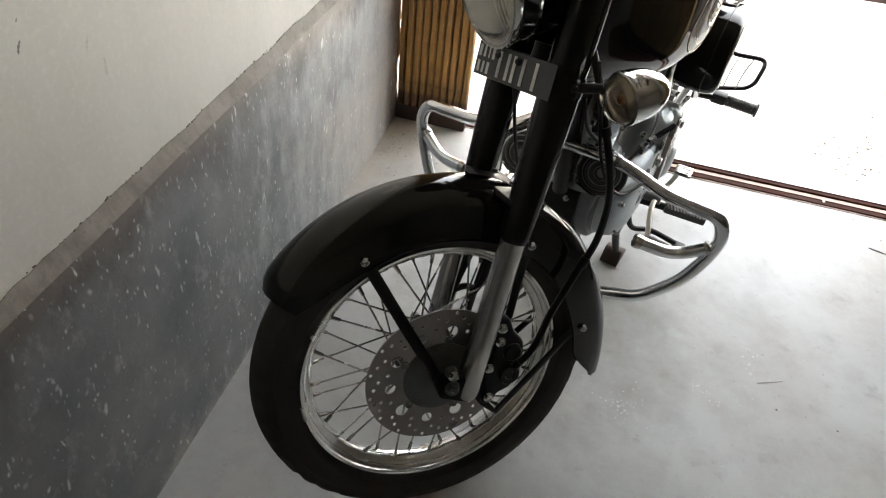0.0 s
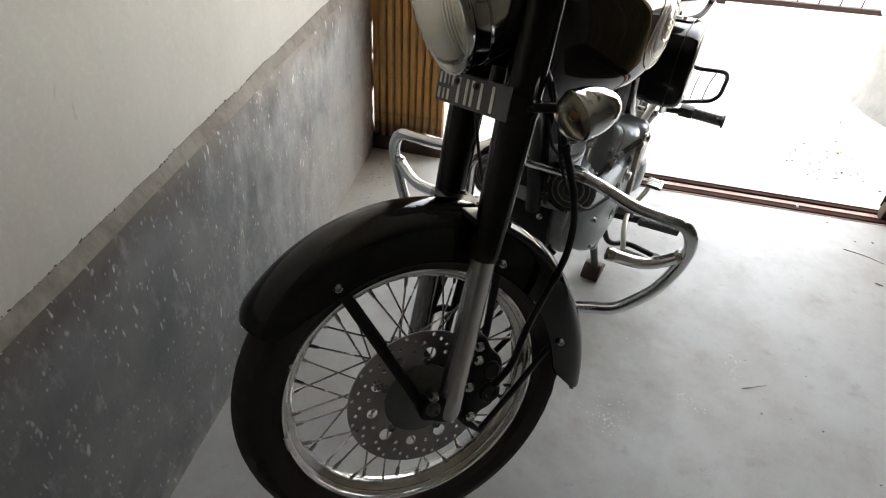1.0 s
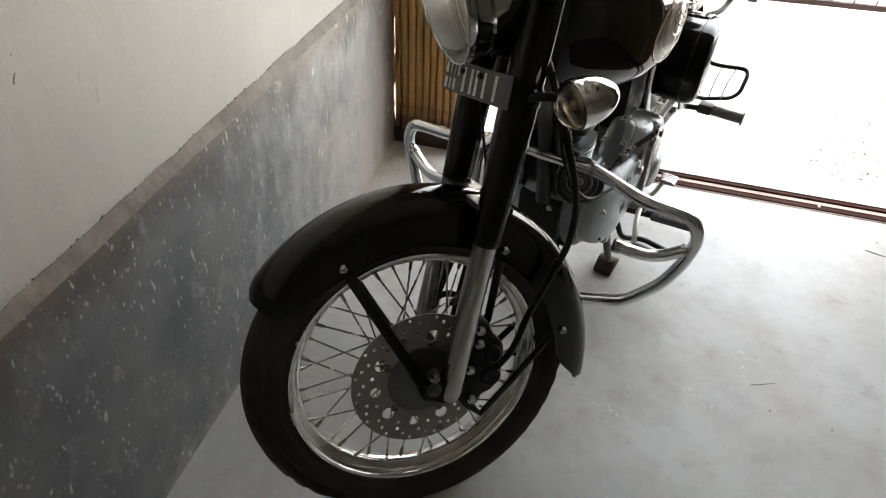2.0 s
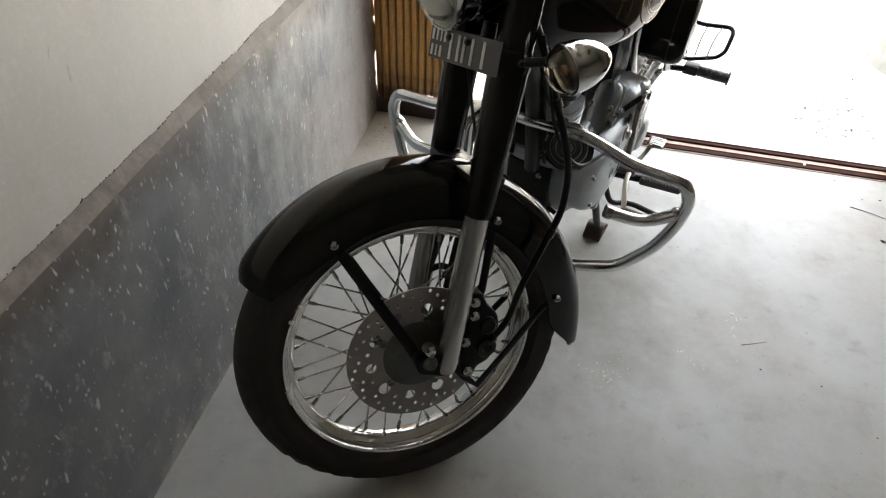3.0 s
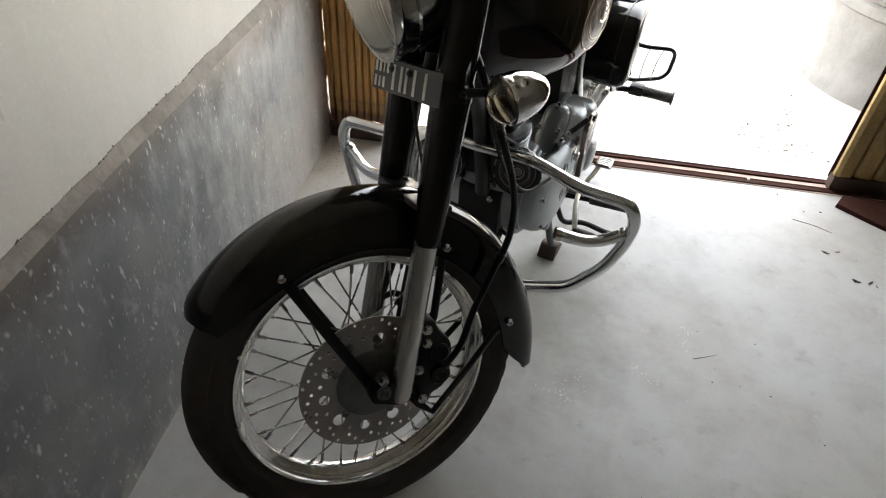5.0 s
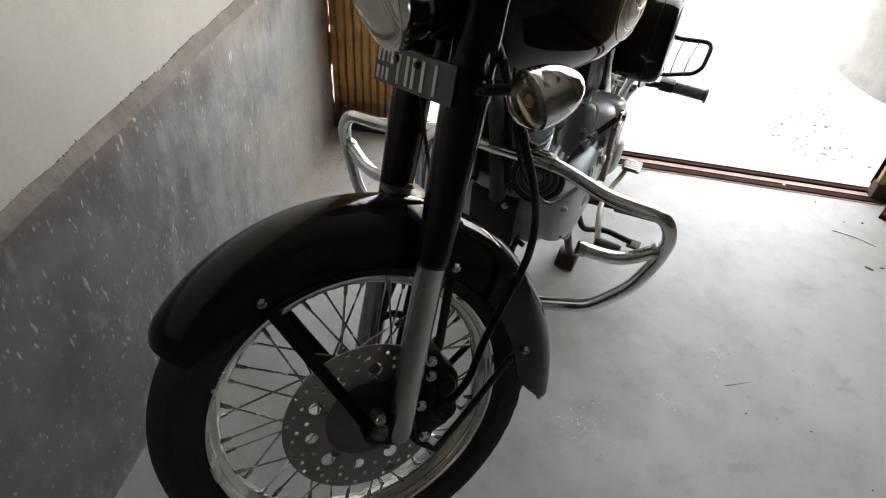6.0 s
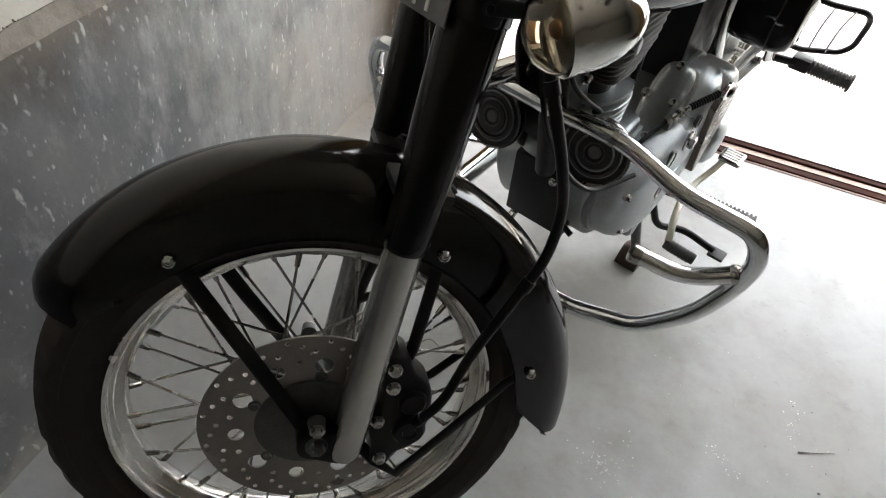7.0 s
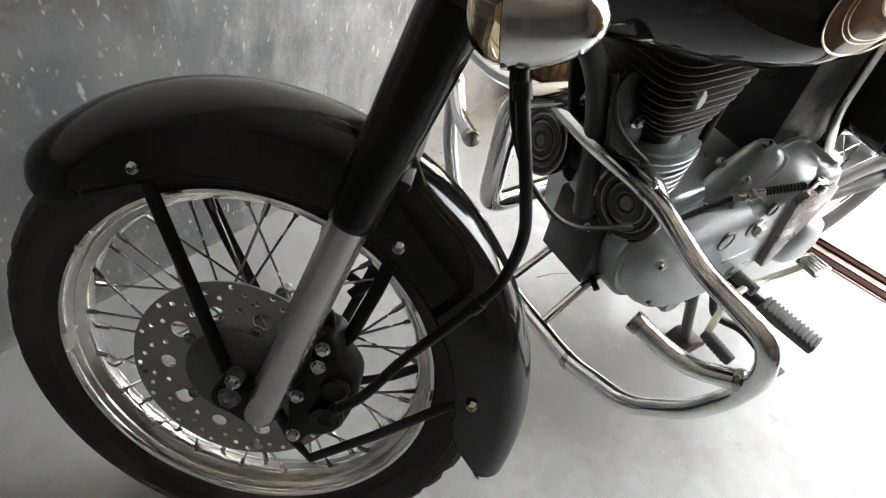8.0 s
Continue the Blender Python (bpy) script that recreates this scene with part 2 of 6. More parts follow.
def plaster(name, color, stain, stain_amount, flecks=False, bump=0.25, rough=0.75, big=1.6, dust=None):
    """Cement or lime plaster, with cloudy stains; flecks adds lime splashes drawn out downwards;
    dust: a colour swept against the side wall, in uneven patches."""
    m = bpy.data.materials.new(name)
    m.use_nodes = True
    nt = m.node_tree
    b = nt.nodes["Principled BSDF"]
    N, L = nt.nodes.new, nt.links.new
    co = N("ShaderNodeTexCoord")

    def noise_at(sc, detail, rgh=0.6, mapping=None):
        n = N("ShaderNodeTexNoise")
        n.inputs["Scale"].default_value = sc
        n.inputs["Detail"].default_value = detail
        n.inputs["Roughness"].default_value = rgh
        if mapping:
            mp = N("ShaderNodeMapping")
            mp.inputs["Scale"].default_value = mapping
            L(co.outputs["Object"], mp.inputs["Vector"])
            L(mp.outputs[0], n.inputs["Vector"])
        else:
            L(co.outputs["Object"], n.inputs["Vector"])
        return n.outputs["Fac"]

    def ranged(v, lo, hi, to_lo, to_hi):
        r = N("ShaderNodeMapRange")
        for k, x in (("From Min", lo), ("From Max", hi), ("To Min", to_lo), ("To Max", to_hi)):
            r.inputs[k].default_value = x
        L(v, r.inputs["Value"])
        return r.outputs[0]

    def mixed(f, a, c):
        mx = N("ShaderNodeMix")
        mx.data_type = "RGBA"
        L(f, mx.inputs["Factor"])
        if isinstance(a, tuple):
            mx.inputs[6].default_value = (*a, 1)
        else:
            L(a, mx.inputs[6])
        mx.inputs[7].default_value = (*c, 1)
        return mx.outputs[2]

    c = mixed(ranged(noise_at(big, 7, 0.62), 0.38, 0.68, 0, stain_amount), color, stain)
    c = mixed(ranged(noise_at(big * 5, 6, 0.7, (1, 1, 0.3)), 0.45, 0.75, 0, stain_amount * 0.6), c, tuple(x * 0.8 for x in stain))
    c = mixed(ranged(noise_at(90, 3), 0.5, 0.8, 0, 0.08 if dust else 0.25), c, tuple(min(1, x * 1.3) for x in color))
    if dust:
        place = N("ShaderNodeSeparateXYZ")
        L(co.outputs["Object"], place.inputs[0])
        near = ranged(place.outputs[0], -0.54, 0.02, 0.75, 0.0)
        deep = ranged(place.outputs[1], 0.35, 1.25, 0.0, 1.0)
        uneven = ranged(noise_at(5.0, 7, 0.65), 0.32, 0.62, 0.35, 1.2)
        m0 = N("ShaderNodeMath")
        m0.operation = "MULTIPLY"
        L(near, m0.inputs[0])
        L(deep, m0.inputs[1])
        m3 = N("ShaderNodeMath")
        m3.operation = "MULTIPLY"
        m3.use_clamp = True
        L(m0.outputs[0], m3.inputs[0])
        L(uneven, m3.inputs[1])
        c = mixed(m3.outputs[0], c, dust)
        # brown oil stain under the engine, deepened to paint the motorcycle's shade in
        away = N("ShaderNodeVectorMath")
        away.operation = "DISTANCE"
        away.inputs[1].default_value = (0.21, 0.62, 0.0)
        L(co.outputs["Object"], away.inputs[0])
        stain_shade = N("ShaderNodeMath")
        stain_shade.operation = "ADD"
        L(ranged(away.outputs["Value"], 0.05, 0.62, 0.34, -0.35), stain_shade.inputs[0])
        L(noise_at(4.2, 7, 0.65), stain_shade.inputs[1])
        c = mixed(ranged(stain_shade.outputs[0], 0.36, 0.78, 0.0, 0.8), c, (0.18, 0.165, 0.147))
        # old oil and water marks
        c = mixed(ranged(noise_at(3.1, 8, 0.75), 0.56, 0.70, 0, 0.4), c, (0.24, 0.235, 0.215))
        c = mixed(ranged(noise_at(11, 6, 0.7), 0.58, 0.74, 0, 0.45), c, (0.20, 0.19, 0.17))
        c = mixed(ranged(noise_at(26, 5, 0.7), 0.62, 0.73, 0, 0.4), c, (0.21, 0.195, 0.17))
    if flecks:
        # old limewash runs, thickened towards the doorway to paint in its daylight
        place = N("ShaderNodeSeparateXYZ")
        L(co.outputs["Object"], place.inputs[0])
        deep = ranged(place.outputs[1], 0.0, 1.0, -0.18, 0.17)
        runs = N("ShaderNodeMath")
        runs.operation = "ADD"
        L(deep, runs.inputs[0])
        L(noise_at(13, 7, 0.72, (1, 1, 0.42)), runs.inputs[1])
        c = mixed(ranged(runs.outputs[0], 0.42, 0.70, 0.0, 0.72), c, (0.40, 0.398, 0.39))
        # pale floor dust splashed up its foot, in a ragged band
        foot = ranged(place.outputs[2], 0.0, 0.10, 0.06, -0.25)
        splash = N("ShaderNodeMath")
        splash.operation = "ADD"
        L(foot, splash.inputs[0])
        L(noise_at(9, 7, 0.7), splash.inputs[1])
        c = mixed(ranged(splash.outputs[0], 0.46, 0.78, 0.0, 0.8), c, (0.42, 0.385, 0.34))
        # brown grime washed down from the ledge
        top = ranged(place.outputs[2], 0.48, 0.66, -0.26, 0.13)
        grime = N("ShaderNodeMath")
        grime.operation = "ADD"
        L(top, grime.inputs[0])
        L(noise_at(6, 6, 0.65, (1, 1, 0.5)), grime.inputs[1])
        c = mixed(ranged(grime.outputs[0], 0.38, 0.62, 0.0, 0.8), c, (0.075, 0.063, 0.055))
        # render slopped over the dado's upper edge
        slop = N("ShaderNodeMath")
        slop.operation = "ADD"
        L(ranged(place.outputs[2], 0.598, 0.648, -0.26, 0.20), slop.inputs[0])
        L(noise_at(15, 6, 0.7, (1, 1, 0.8)), slop.inputs[1])
        c = mixed(ranged(slop.outputs[0], 0.46, 0.66, 0.0, 0.9), c, (0.13, 0.111, 0.097))
        # clotted splashes
        clot = ranged(noise_at(20, 5, 0.65, (1, 1, 0.6)), 0.58, 0.74, 0.0, 0.5)
        c = mixed(clot, c, (0.40, 0.395, 0.385))
        clot = ranged(noise_at(52, 3, 0.55, (1, 1, 0.5)), 0.65, 0.74, 0.0, 0.4)
        c = mixed(clot, c, (0.46, 0.44, 0.43))
        # beige patches, also strengthened towards the doorway for its light
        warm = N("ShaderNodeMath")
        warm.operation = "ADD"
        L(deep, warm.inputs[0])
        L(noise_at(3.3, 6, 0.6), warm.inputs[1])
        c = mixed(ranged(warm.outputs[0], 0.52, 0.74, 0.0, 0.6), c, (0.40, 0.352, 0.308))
        # brown grime in the corner by the gate, with the corner's shade painted in
        grimy_shade = N("ShaderNodeMath")
        grimy_shade.operation = "ADD"
        L(ranged(place.outputs[1], 1.22, 1.38, -0.28, 0.34), grimy_shade.inputs[0])
        L(noise_at(5, 6, 0.65, (1, 1, 0.6)), grimy_shade.inputs[1])
        c = mixed(ranged(grimy_shade.outputs[0], 0.46, 0.74, 0.0, 0.85), c, (0.17, 0.132, 0.105))
        warp = N("ShaderNodeTexNoise")
        warp.inputs["Scale"].default_value = 9
        warp.inputs["Detail"].default_value = 4
        L(co.outputs["Object"], warp.inputs["Vector"])
        bend = N("ShaderNodeVectorMath")
        bend.operation = "MULTIPLY_ADD"
        bend.inputs[1].default_value = (0.05, 0.05, 0.05)
        L(warp.outputs["Color"], bend.inputs[0])
        L(co.outputs["Object"], bend.inputs[2])
        fray = noise_at(260, 3)
        for sc, mapping, size, soft_edge, lo, patch in ((38, (1, 1, 0.24), 0.09, 0.05, 0.76, 2.6), (70, (1, 1, 0.22), 0.24, 0.07, 0.52, 3.7), (11, (1, 1, 0.62), 0.15, 0.12, 0.76, 1.9), (48, (1, 1, 0.8), 0.2, 0.12, 0.82, 4.4), (110, (1, 1, 0.5), 0.3, 0.14, 0.78, 3.1)):
            vo = N("ShaderNodeTexVoronoi")
            vo.inputs["Scale"].default_value = sc
            mp = N("ShaderNodeMapping")
            mp.inputs["Scale"].default_value = mapping
            mp.inputs["Rotation"].default_value = (radians(8 + sc * 0.05), 0, 0)
            L(bend.outputs[0], mp.inputs["Vector"])
            L(mp.outputs[0], vo.inputs["Vector"])
            keep = N("ShaderNodeSeparateColor")
            L(vo.outputs["Color"], keep.inputs[0])
            # each splash has its own size; few are large
            big_or_small = ranged(keep.outputs[0], lo, 1.0, 0.0, size)
            ragged = N("ShaderNodeMath")
            ragged.operation = "MULTIPLY_ADD"
            ragged.inputs[1].default_value = size * 0.5
            L(fray, ragged.inputs[0])
            L(vo.outputs["Distance"], ragged.inputs[2])
            gap = N("ShaderNodeMath")
            gap.operation = "SUBTRACT"
            L(big_or_small, gap.inputs[0])
            L(ragged.outputs[0], gap.inputs[1])
            dot = ranged(gap.outputs[0], -size * 0.25 - soft_edge, -size * 0.25 + soft_edge, 0.0, 1.0)
            here = ranged(noise_at(patch, 3), 0.40, 0.62, 0.28, 0.75)
            only = ranged(keep.outputs[0], lo, lo + 0.02, 0.0, 1.0)
            m1 = N("ShaderNodeMath")
            m1.operation = "MULTIPLY"
            L(dot, m1.inputs[0])
            L(here, m1.inputs[1])
            m2 = N("ShaderNodeMath")
            m2.operation = "MULTIPLY"
            L(m1.outputs[0], m2.inputs[0])
            L(only, m2.inputs[1])
            c = mixed(m2.outputs[0], c, (0.74, 0.735, 0.71))
    L(c, b.inputs["Base Color"])
    L(ranged(noise_at(7, 5), 0.3, 0.7, rough - 0.12, rough + 0.12), b.inputs["Roughness"])
    bp = N("ShaderNodeBump")
    bp.inputs["Strength"].default_value = bump
    bp.inputs["Distance"].default_value = 0.003
    L(noise_at(38, 8, 0.7), bp.inputs["Height"])
    L(bp.outputs[0], b.inputs["Normal"])
    return m


WHITEWASH = plaster("cream_whitewash", (0.60, 0.572, 0.527), (0.48, 0.452, 0.405), 0.4, bump=0.2)
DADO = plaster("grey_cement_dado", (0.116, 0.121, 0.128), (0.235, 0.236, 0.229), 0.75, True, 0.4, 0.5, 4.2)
LEDGE = plaster("bare_render", (0.30, 0.268, 0.235), (0.17, 0.148, 0.128), 0.9, False, 0.9, 0.85, 12)
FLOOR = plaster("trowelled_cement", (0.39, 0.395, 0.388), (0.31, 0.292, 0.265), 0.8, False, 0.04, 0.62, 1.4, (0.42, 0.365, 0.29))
LIMED = plaster("beige_limewash", (0.27, 0.258, 0.235), (0.21, 0.20, 0.18), 0.5, False, 0.3, 0.8, 1.5)
YARD = plaster("yard_concrete", (0.42, 0.405, 0.375), (0.31, 0.295, 0.27), 0.5, False, 0.3, 0.85, 1.0)
TANKC = plaster("limewashed_cement", (0.21, 0.207, 0.2), (0.13, 0.127, 0.12), 0.8, False, 0.4, 0.85, 3.5)


# ---- mesh helpers ----
def sharpen(bm, degrees=38):
    for f in bm.faces:
        f.smooth = True
    for e in bm.edges:
        if len(e.link_faces) == 2:
            e.smooth = e.calc_face_angle(0) < radians(degrees)


def to_mesh(name, bm, material, degrees=38):
    bmesh.ops.recalc_face_normals(bm, faces=bm.faces)
    sharpen(bm, degrees)
    me = bpy.data.meshes.new(name)
    bm.to_mesh(me)
    bm.free()
    me.materials.append(material)
    return me


def part(name, bm, material, parent, label="", m=None):
    """One mesh object under a thing or part; m: its pose in the parent."""
    me = bm if isinstance(bm, bpy.types.Mesh) else to_mesh(name, bm, material)
    ob = new(name, me)
    ob.parent = parent
    if m is not None:
        ob.matrix_local = m
    if label:
        ob["label"] = label
    return ob


def thing(name, label, category, m=None, group="", kind=""):
    e = new(name)
    e.empty_display_size = 0.1
    if m is not None:
        e.matrix_world = m
    return tagged(e, label, category, group, kind)


def box(x0, x1, y0, y1, z0, z1, bevel=0.0, seg=2):
    bm = bmesh.new()
    bmesh.ops.create_cube(bm, size=1, matrix=Matrix.Translation(((x0 + x1) / 2, (y0 + y1) / 2, (z0 + z1) / 2)) @ Matrix.Diagonal((x1 - x0, y1 - y0, z1 - z0, 1)))
    if bevel:
        bmesh.ops.bevel(bm, geom=bm.edges[:], offset=bevel, segments=seg, affect="EDGES", profile=0.6)
    return bm


def lathe(profile, n=48, closed=False, m=None):
    """Turns (radius, height) pairs round the local Y axis."""
    bm = bmesh.new()
    rings = []
    for r, h in profile:
        rings.append([bm.verts.new((r * math.cos(2 * math.pi * k / n), h, r * math.sin(2 * math.pi * k / n))) for k in range(n)])
    pairs = list(zip(rings, rings[1:]))
    if closed:
        pairs.append((rings[-1], rings[0]))
    for a, b in pairs:
        for k in range(n):
            bm.faces.new((a[k], a[(k + 1) % n], b[(k + 1) % n], b[k]))
    if not closed:
        for ring in (rings[0], rings[-1]):
            bm.faces.new(ring)
    bmesh.ops.remove_doubles(bm, verts=bm.verts, dist=1e-6)
    if m is not None:
        bmesh.ops.transform(bm, matrix=m, verts=bm.verts)
    return bm


def along(a, b):
    """A pose at a whose local Y axis points to b."""
    a, b = Vector(a), Vector(b)
    return Matrix.Translation(a) @ (b - a).to_track_quat("Y", "Z").to_matrix().to_4x4()


def rod(a, b, r, n=14, r2=None, bevel=0.0):
    d = (Vector(b) - Vector(a)).length
    r2 = r if r2 is None else r2
    if bevel:
        prof = [(0, 0), (r - bevel, 0), (r, bevel), (r2, d - bevel), (r2 - bevel, d), (0, d)]
    else:
        prof = [(r, 0), (r2, d)]
    return lathe(prof, n, m=along(a, b))


def smooth_line(points, steps=8):
    """A Catmull-Rom line through the points."""
    p = [Vector(q) for q in points]
    p = [2 * p[0] - p[1]] + p + [2 * p[-1] - p[-2]]
    out = []
    for i in range(1, len(p) - 2):
        for k in range(steps):
            t = k / steps
            a, b, c, d = p[i - 1:i + 3]
            out.append(0.5 * ((2 * b) + (c - a) * t + (2 * a - 5 * b + 4 * c - d) * t * t + (3 * b - a - 3 * c + d) * t ** 3))
    out.append(p[-2])
    return out


def rounded_line(points, radius=0.04, steps=6):
    """Straight runs with rounded bends, as a bent tube has."""
    p = [Vector(q) for q in points]
    out = [p[0]]
    for a, b, c in zip(p, p[1:], p[2:]):
        u, v = (a - b), (c - b)
        r = min(radius, u.length * 0.45, v.length * 0.45)
        s, e = b + u.normalized() * r, b + v.normalized() * r
        for k in range(steps + 1):
            t = k / steps
            out.append((1 - t) ** 2 * s + 2 * t * (1 - t) * b + t * t * e)
    out.append(p[-1])
    return out


def sweep(line, radius, n=14, flat=1.0, up=None, bm=None, closed=False):
    """A tube along a line; radius: one number or one a point; flat: its thickness over its width."""
    bm = bm or bmesh.new()
    pts = [Vector(q) for q in line]
    rs = radius if isinstance(radius, (list, tuple)) else [radius] * len(pts)
    N = len(pts)
    tang = []
    for i in range(N):
        a = pts[(i - 1) % N] if closed else pts[max(i - 1, 0)]
        b = pts[(i + 1) % N] if closed else pts[min(i + 1, N - 1)]
        tang.append((b - a).normalized())
    ref = Vector(up) if up else (Vector((0, 0, 1)) if abs(tang[0].z) < 0.9 else Vector((1, 0, 0)))
    side = (ref - tang[0] * ref.dot(tang[0])).normalized()
    rings = []
    for i in range(N):
        side = (side - tang[i] * side.dot(tang[i])).normalized()
        other = tang[i].cross(side)
        rings.append([bm.verts.new(pts[i] + rs[i] * (math.cos(a) * side * flat + math.sin(a) * other)) for a in [2 * math.pi * k / n for k in range(n)]])
    pairs = list(zip(rings, rings[1:]))
    if closed:
        pairs.append((rings[-1], rings[0]))
    for a, b in pairs:
        for k in range(n):
            bm.faces.new((a[k], a[(k + 1) % n], b[(k + 1) % n], b[k]))
    if not closed:
        bm.faces.new(rings[0])
        bm.faces.new(rings[-1])
    return bm


def prism(outline, y0, y1, bevel=0.0, seg=3):
    """An outline in x and z, given depth from y0 to y1."""
    bm = bmesh.new()
    a = [bm.verts.new((x, y0, z)) for x, z in outline]
    b = [bm.verts.new((x, y1, z)) for x, z in outline]
    f0, f1 = bm.faces.new(a), bm.faces.new(b)
    for k in range(len(a)):
        bm.faces.new((a[k], a[(k + 1) % len(a)], b[(k + 1) % len(a)], b[k]))
    bmesh.ops.recalc_face_normals(bm, faces=bm.faces)
    if bevel:
        bmesh.ops.bevel(bm, geom=list(f0.edges) + list(f1.edges), offset=bevel, segments=seg, affect="EDGES", profile=0.5)
    return bm


def loop2(points, steps=6):
    """A closed smooth outline through (x, z) points."""
    p = [Vector((*q, 0)) for q in points]
    n = len(p)
    out = []
    for i in range(n):
        a, b, c, d = p[i - 1], p[i], p[(i + 1) % n], p[(i + 2) % n]
        for k in range(steps):
            t = k / steps
            q = 0.5 * ((2 * b) + (c - a) * t + (2 * a - 5 * b + 4 * c - d) * t * t + (3 * b - a - 3 * c + d) * t ** 3)
            out.append((q.x, q.y))
    return out


def superellipse(hw, hh, e=2.6, n=32):
    out = []
    for k in range(n):
        a = 2 * math.pi * k / n
        c, s = math.cos(a), math.sin(a)
        out.append((hw * math.copysign(abs(c) ** (2 / e), c), hh * math.copysign(abs(s) ** (2 / e), s)))
    return out


def loft(sections):
    """Joins rings of points, one ring a section."""
    bm = bmesh.new()
    rings = [[bm.verts.new(p) for p in s] for s in sections]
    n = len(rings[0])
    for a, b in zip(rings, rings[1:]):
        for k in range(n):
            bm.faces.new((a[k], a[(k + 1) % n], b[(k + 1) % n], b[k]))
    bm.faces.new(rings[0])
    bm.faces.new(rings[-1])
    return bm


def merge(*bms):
    out = bmesh.new()
    for b in bms:
        me = bpy.data.meshes.new("tmp")
        b.to_mesh(me)
        b.free()
        out.from_mesh(me)
        bpy.data.meshes.remove(me)
    return out


def hexbolt(r=0.007, h=0.006):
    """A hexagon head with a washer, its foot at the origin, pointing along Y."""
    w = lathe([(r * 1.35, 0), (r * 1.35, 0.0015)], 16)
    hx = lathe([(r, 0.0015), (r, h), (r * 0.8, h + 0.001)], 6)
    return merge(w, hx)


def screwhead(r=0.007, h=0.004):
    return lathe([(r, 0), (r, h * 0.4), (r * 0.8, h * 0.8), (r * 0.4, h), (r * 0.4, h * 0.5), (0.0005, h * 0.5)], 14)


# ---- the garage ----
WALL_X, LEDGE_Z = -0.537, 0.657
FRONT = pose(0, 1.428, 0, 0, 0, -0.3)      # the doorway's line


def structure(name, bm, material, label, m=None):
    ob = tagged(new(name, to_mesh(name, bm, material)), label, "structure", kind="structure")
    if m is not None:
        ob.matrix_world = m
    return ob


structure("ground", box(-60, 60, 1.3, 90, -0.30, -0.004), YARD, "pale sunlit concrete yard outside the garage doorway")
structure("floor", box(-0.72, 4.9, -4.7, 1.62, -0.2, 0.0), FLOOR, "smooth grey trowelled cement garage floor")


def west_wall():
    # dado: uneven cement skirt that stands proud of the whitewashed wall
    bm = bmesh.new()
    rnd = random.Random(5)
    ys = [-4.6 + 0.0278 * k for k in range(216)] + [1.398]
    rows = []
    for y in ys:
        j = noise.noise((y * 3.1, 0.3, 0)) * 0.004 + noise.noise((y * 17, 2.3, 0)) * 0.0022
        rows.append([bm.verts.new(p) for p in (
            (WALL_X + 0.004 + noise.noise((y * 4, 7, 0)) * 0.002, y, -0.01),
            (WALL_X + noise.noise((y * 2, 1, 0)) * 0.003, y, 0.12),
            (WALL_X + noise.noise((y * 2, 5, 0)) * 0.003, y, 0.45),
            (WALL_X + noise.noise((y * 3, 9, 0)) * 0.002, y, LEDGE_Z - 0.012 + j),
            (WALL_X - 0.004, y, LEDGE_Z - 0.002 + j),
            (WALL_X - 0.06, y, LEDGE_Z - 0.002 + j),
            (WALL_X - 0.06, y, -0.01))])
    for a, b in zip(rows, rows[1:]):
        for k in range(6):
            bm.faces.new((a[k], a[k + 1], b[k + 1], b[k]))
    bm.faces.new(rows[0])
    bm.faces.new(rows[-1])
    wall = structure("wall_west", box(-0.75, WALL_X - 0.018, -4.7, 1.62, -0.05, 2.8), WHITEWASH, "cream whitewashed plaster wall with faint stains")
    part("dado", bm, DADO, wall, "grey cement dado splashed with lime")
    # the sloping strip of bare render on top of the dado
    bm = bmesh.new()
    rows = []
    for y in ys:
        j = noise.noise((y * 3.1, 0.3, 0)) * 0.004 + noise.noise((y * 17, 2.3, 0)) * 0.0022
        w = noise.noise((y * 9, 4, 0)) * 0.006 + noise.noise((y * 40, 4, 3)) * 0.004
        rows.append([bm.verts.new(p) for p in (
            (WALL_X - 0.0048, y, LEDGE_Z - 0.008 + j), (WALL_X - 0.0026, y, LEDGE_Z - 0.0035 + j), (WALL_X - 0.0095, y, LEDGE_Z + 0.006 + j),
            (WALL_X - 0.0165 + 0.001 * w, y, LEDGE_Z + 0.024 + w), (WALL_X - 0.026, y, LEDGE_Z + 0.025 + w), (WALL_X - 0.026, y, LEDGE_Z - 0.008))])
    for a, b in zip(rows, rows[1:]):
        for k in range(5):
            bm.faces.new((a[k], a[k + 1], b[k + 1], b[k]))
    bm.faces.new(rows[0])
    bm.faces.new(rows[-1])
    part("ledge", bm, LEDGE, wall, "rough bare render ledge")
    # small dents and marks in the whitewash
    for y, z, w, h, r, m in ((-0.12, 0.956, 0.006, 0.014, 0.0022, LEDGE), (-0.109, 0.986, 0.002, 0.004, 0.0013, LEDGE), (0.01, 0.870, 0.003, 0.026, 0.0042, SMUDGE), (-0.012, 0.915, 0.008, 0.022, 0.0026, SMUDGE), (0.42, 1.12, 0.003, 0.008, 0.0015, SMUDGE)):
        mark = sweep(smooth_line([(WALL_X - 0.018, y - w / 2, z - h / 2), (WALL_X - 0.018, y, z), (WALL_X - 0.018, y + w, z + h / 2)], 4), [r * 0.3] + [r * (0.7 + 0.3 * math.sin(k * 2.1)) for k in range(7)] + [r * 0.3], 8, 0.06 if m is SMUDGE else 0.35, (1, 0, 0))
        part("scuff", mark, m, wall, "dark scuff in the whitewash")
    # flaking crust along the top of the ledge
    rnd = random.Random(21)
    bm = bmesh.new()
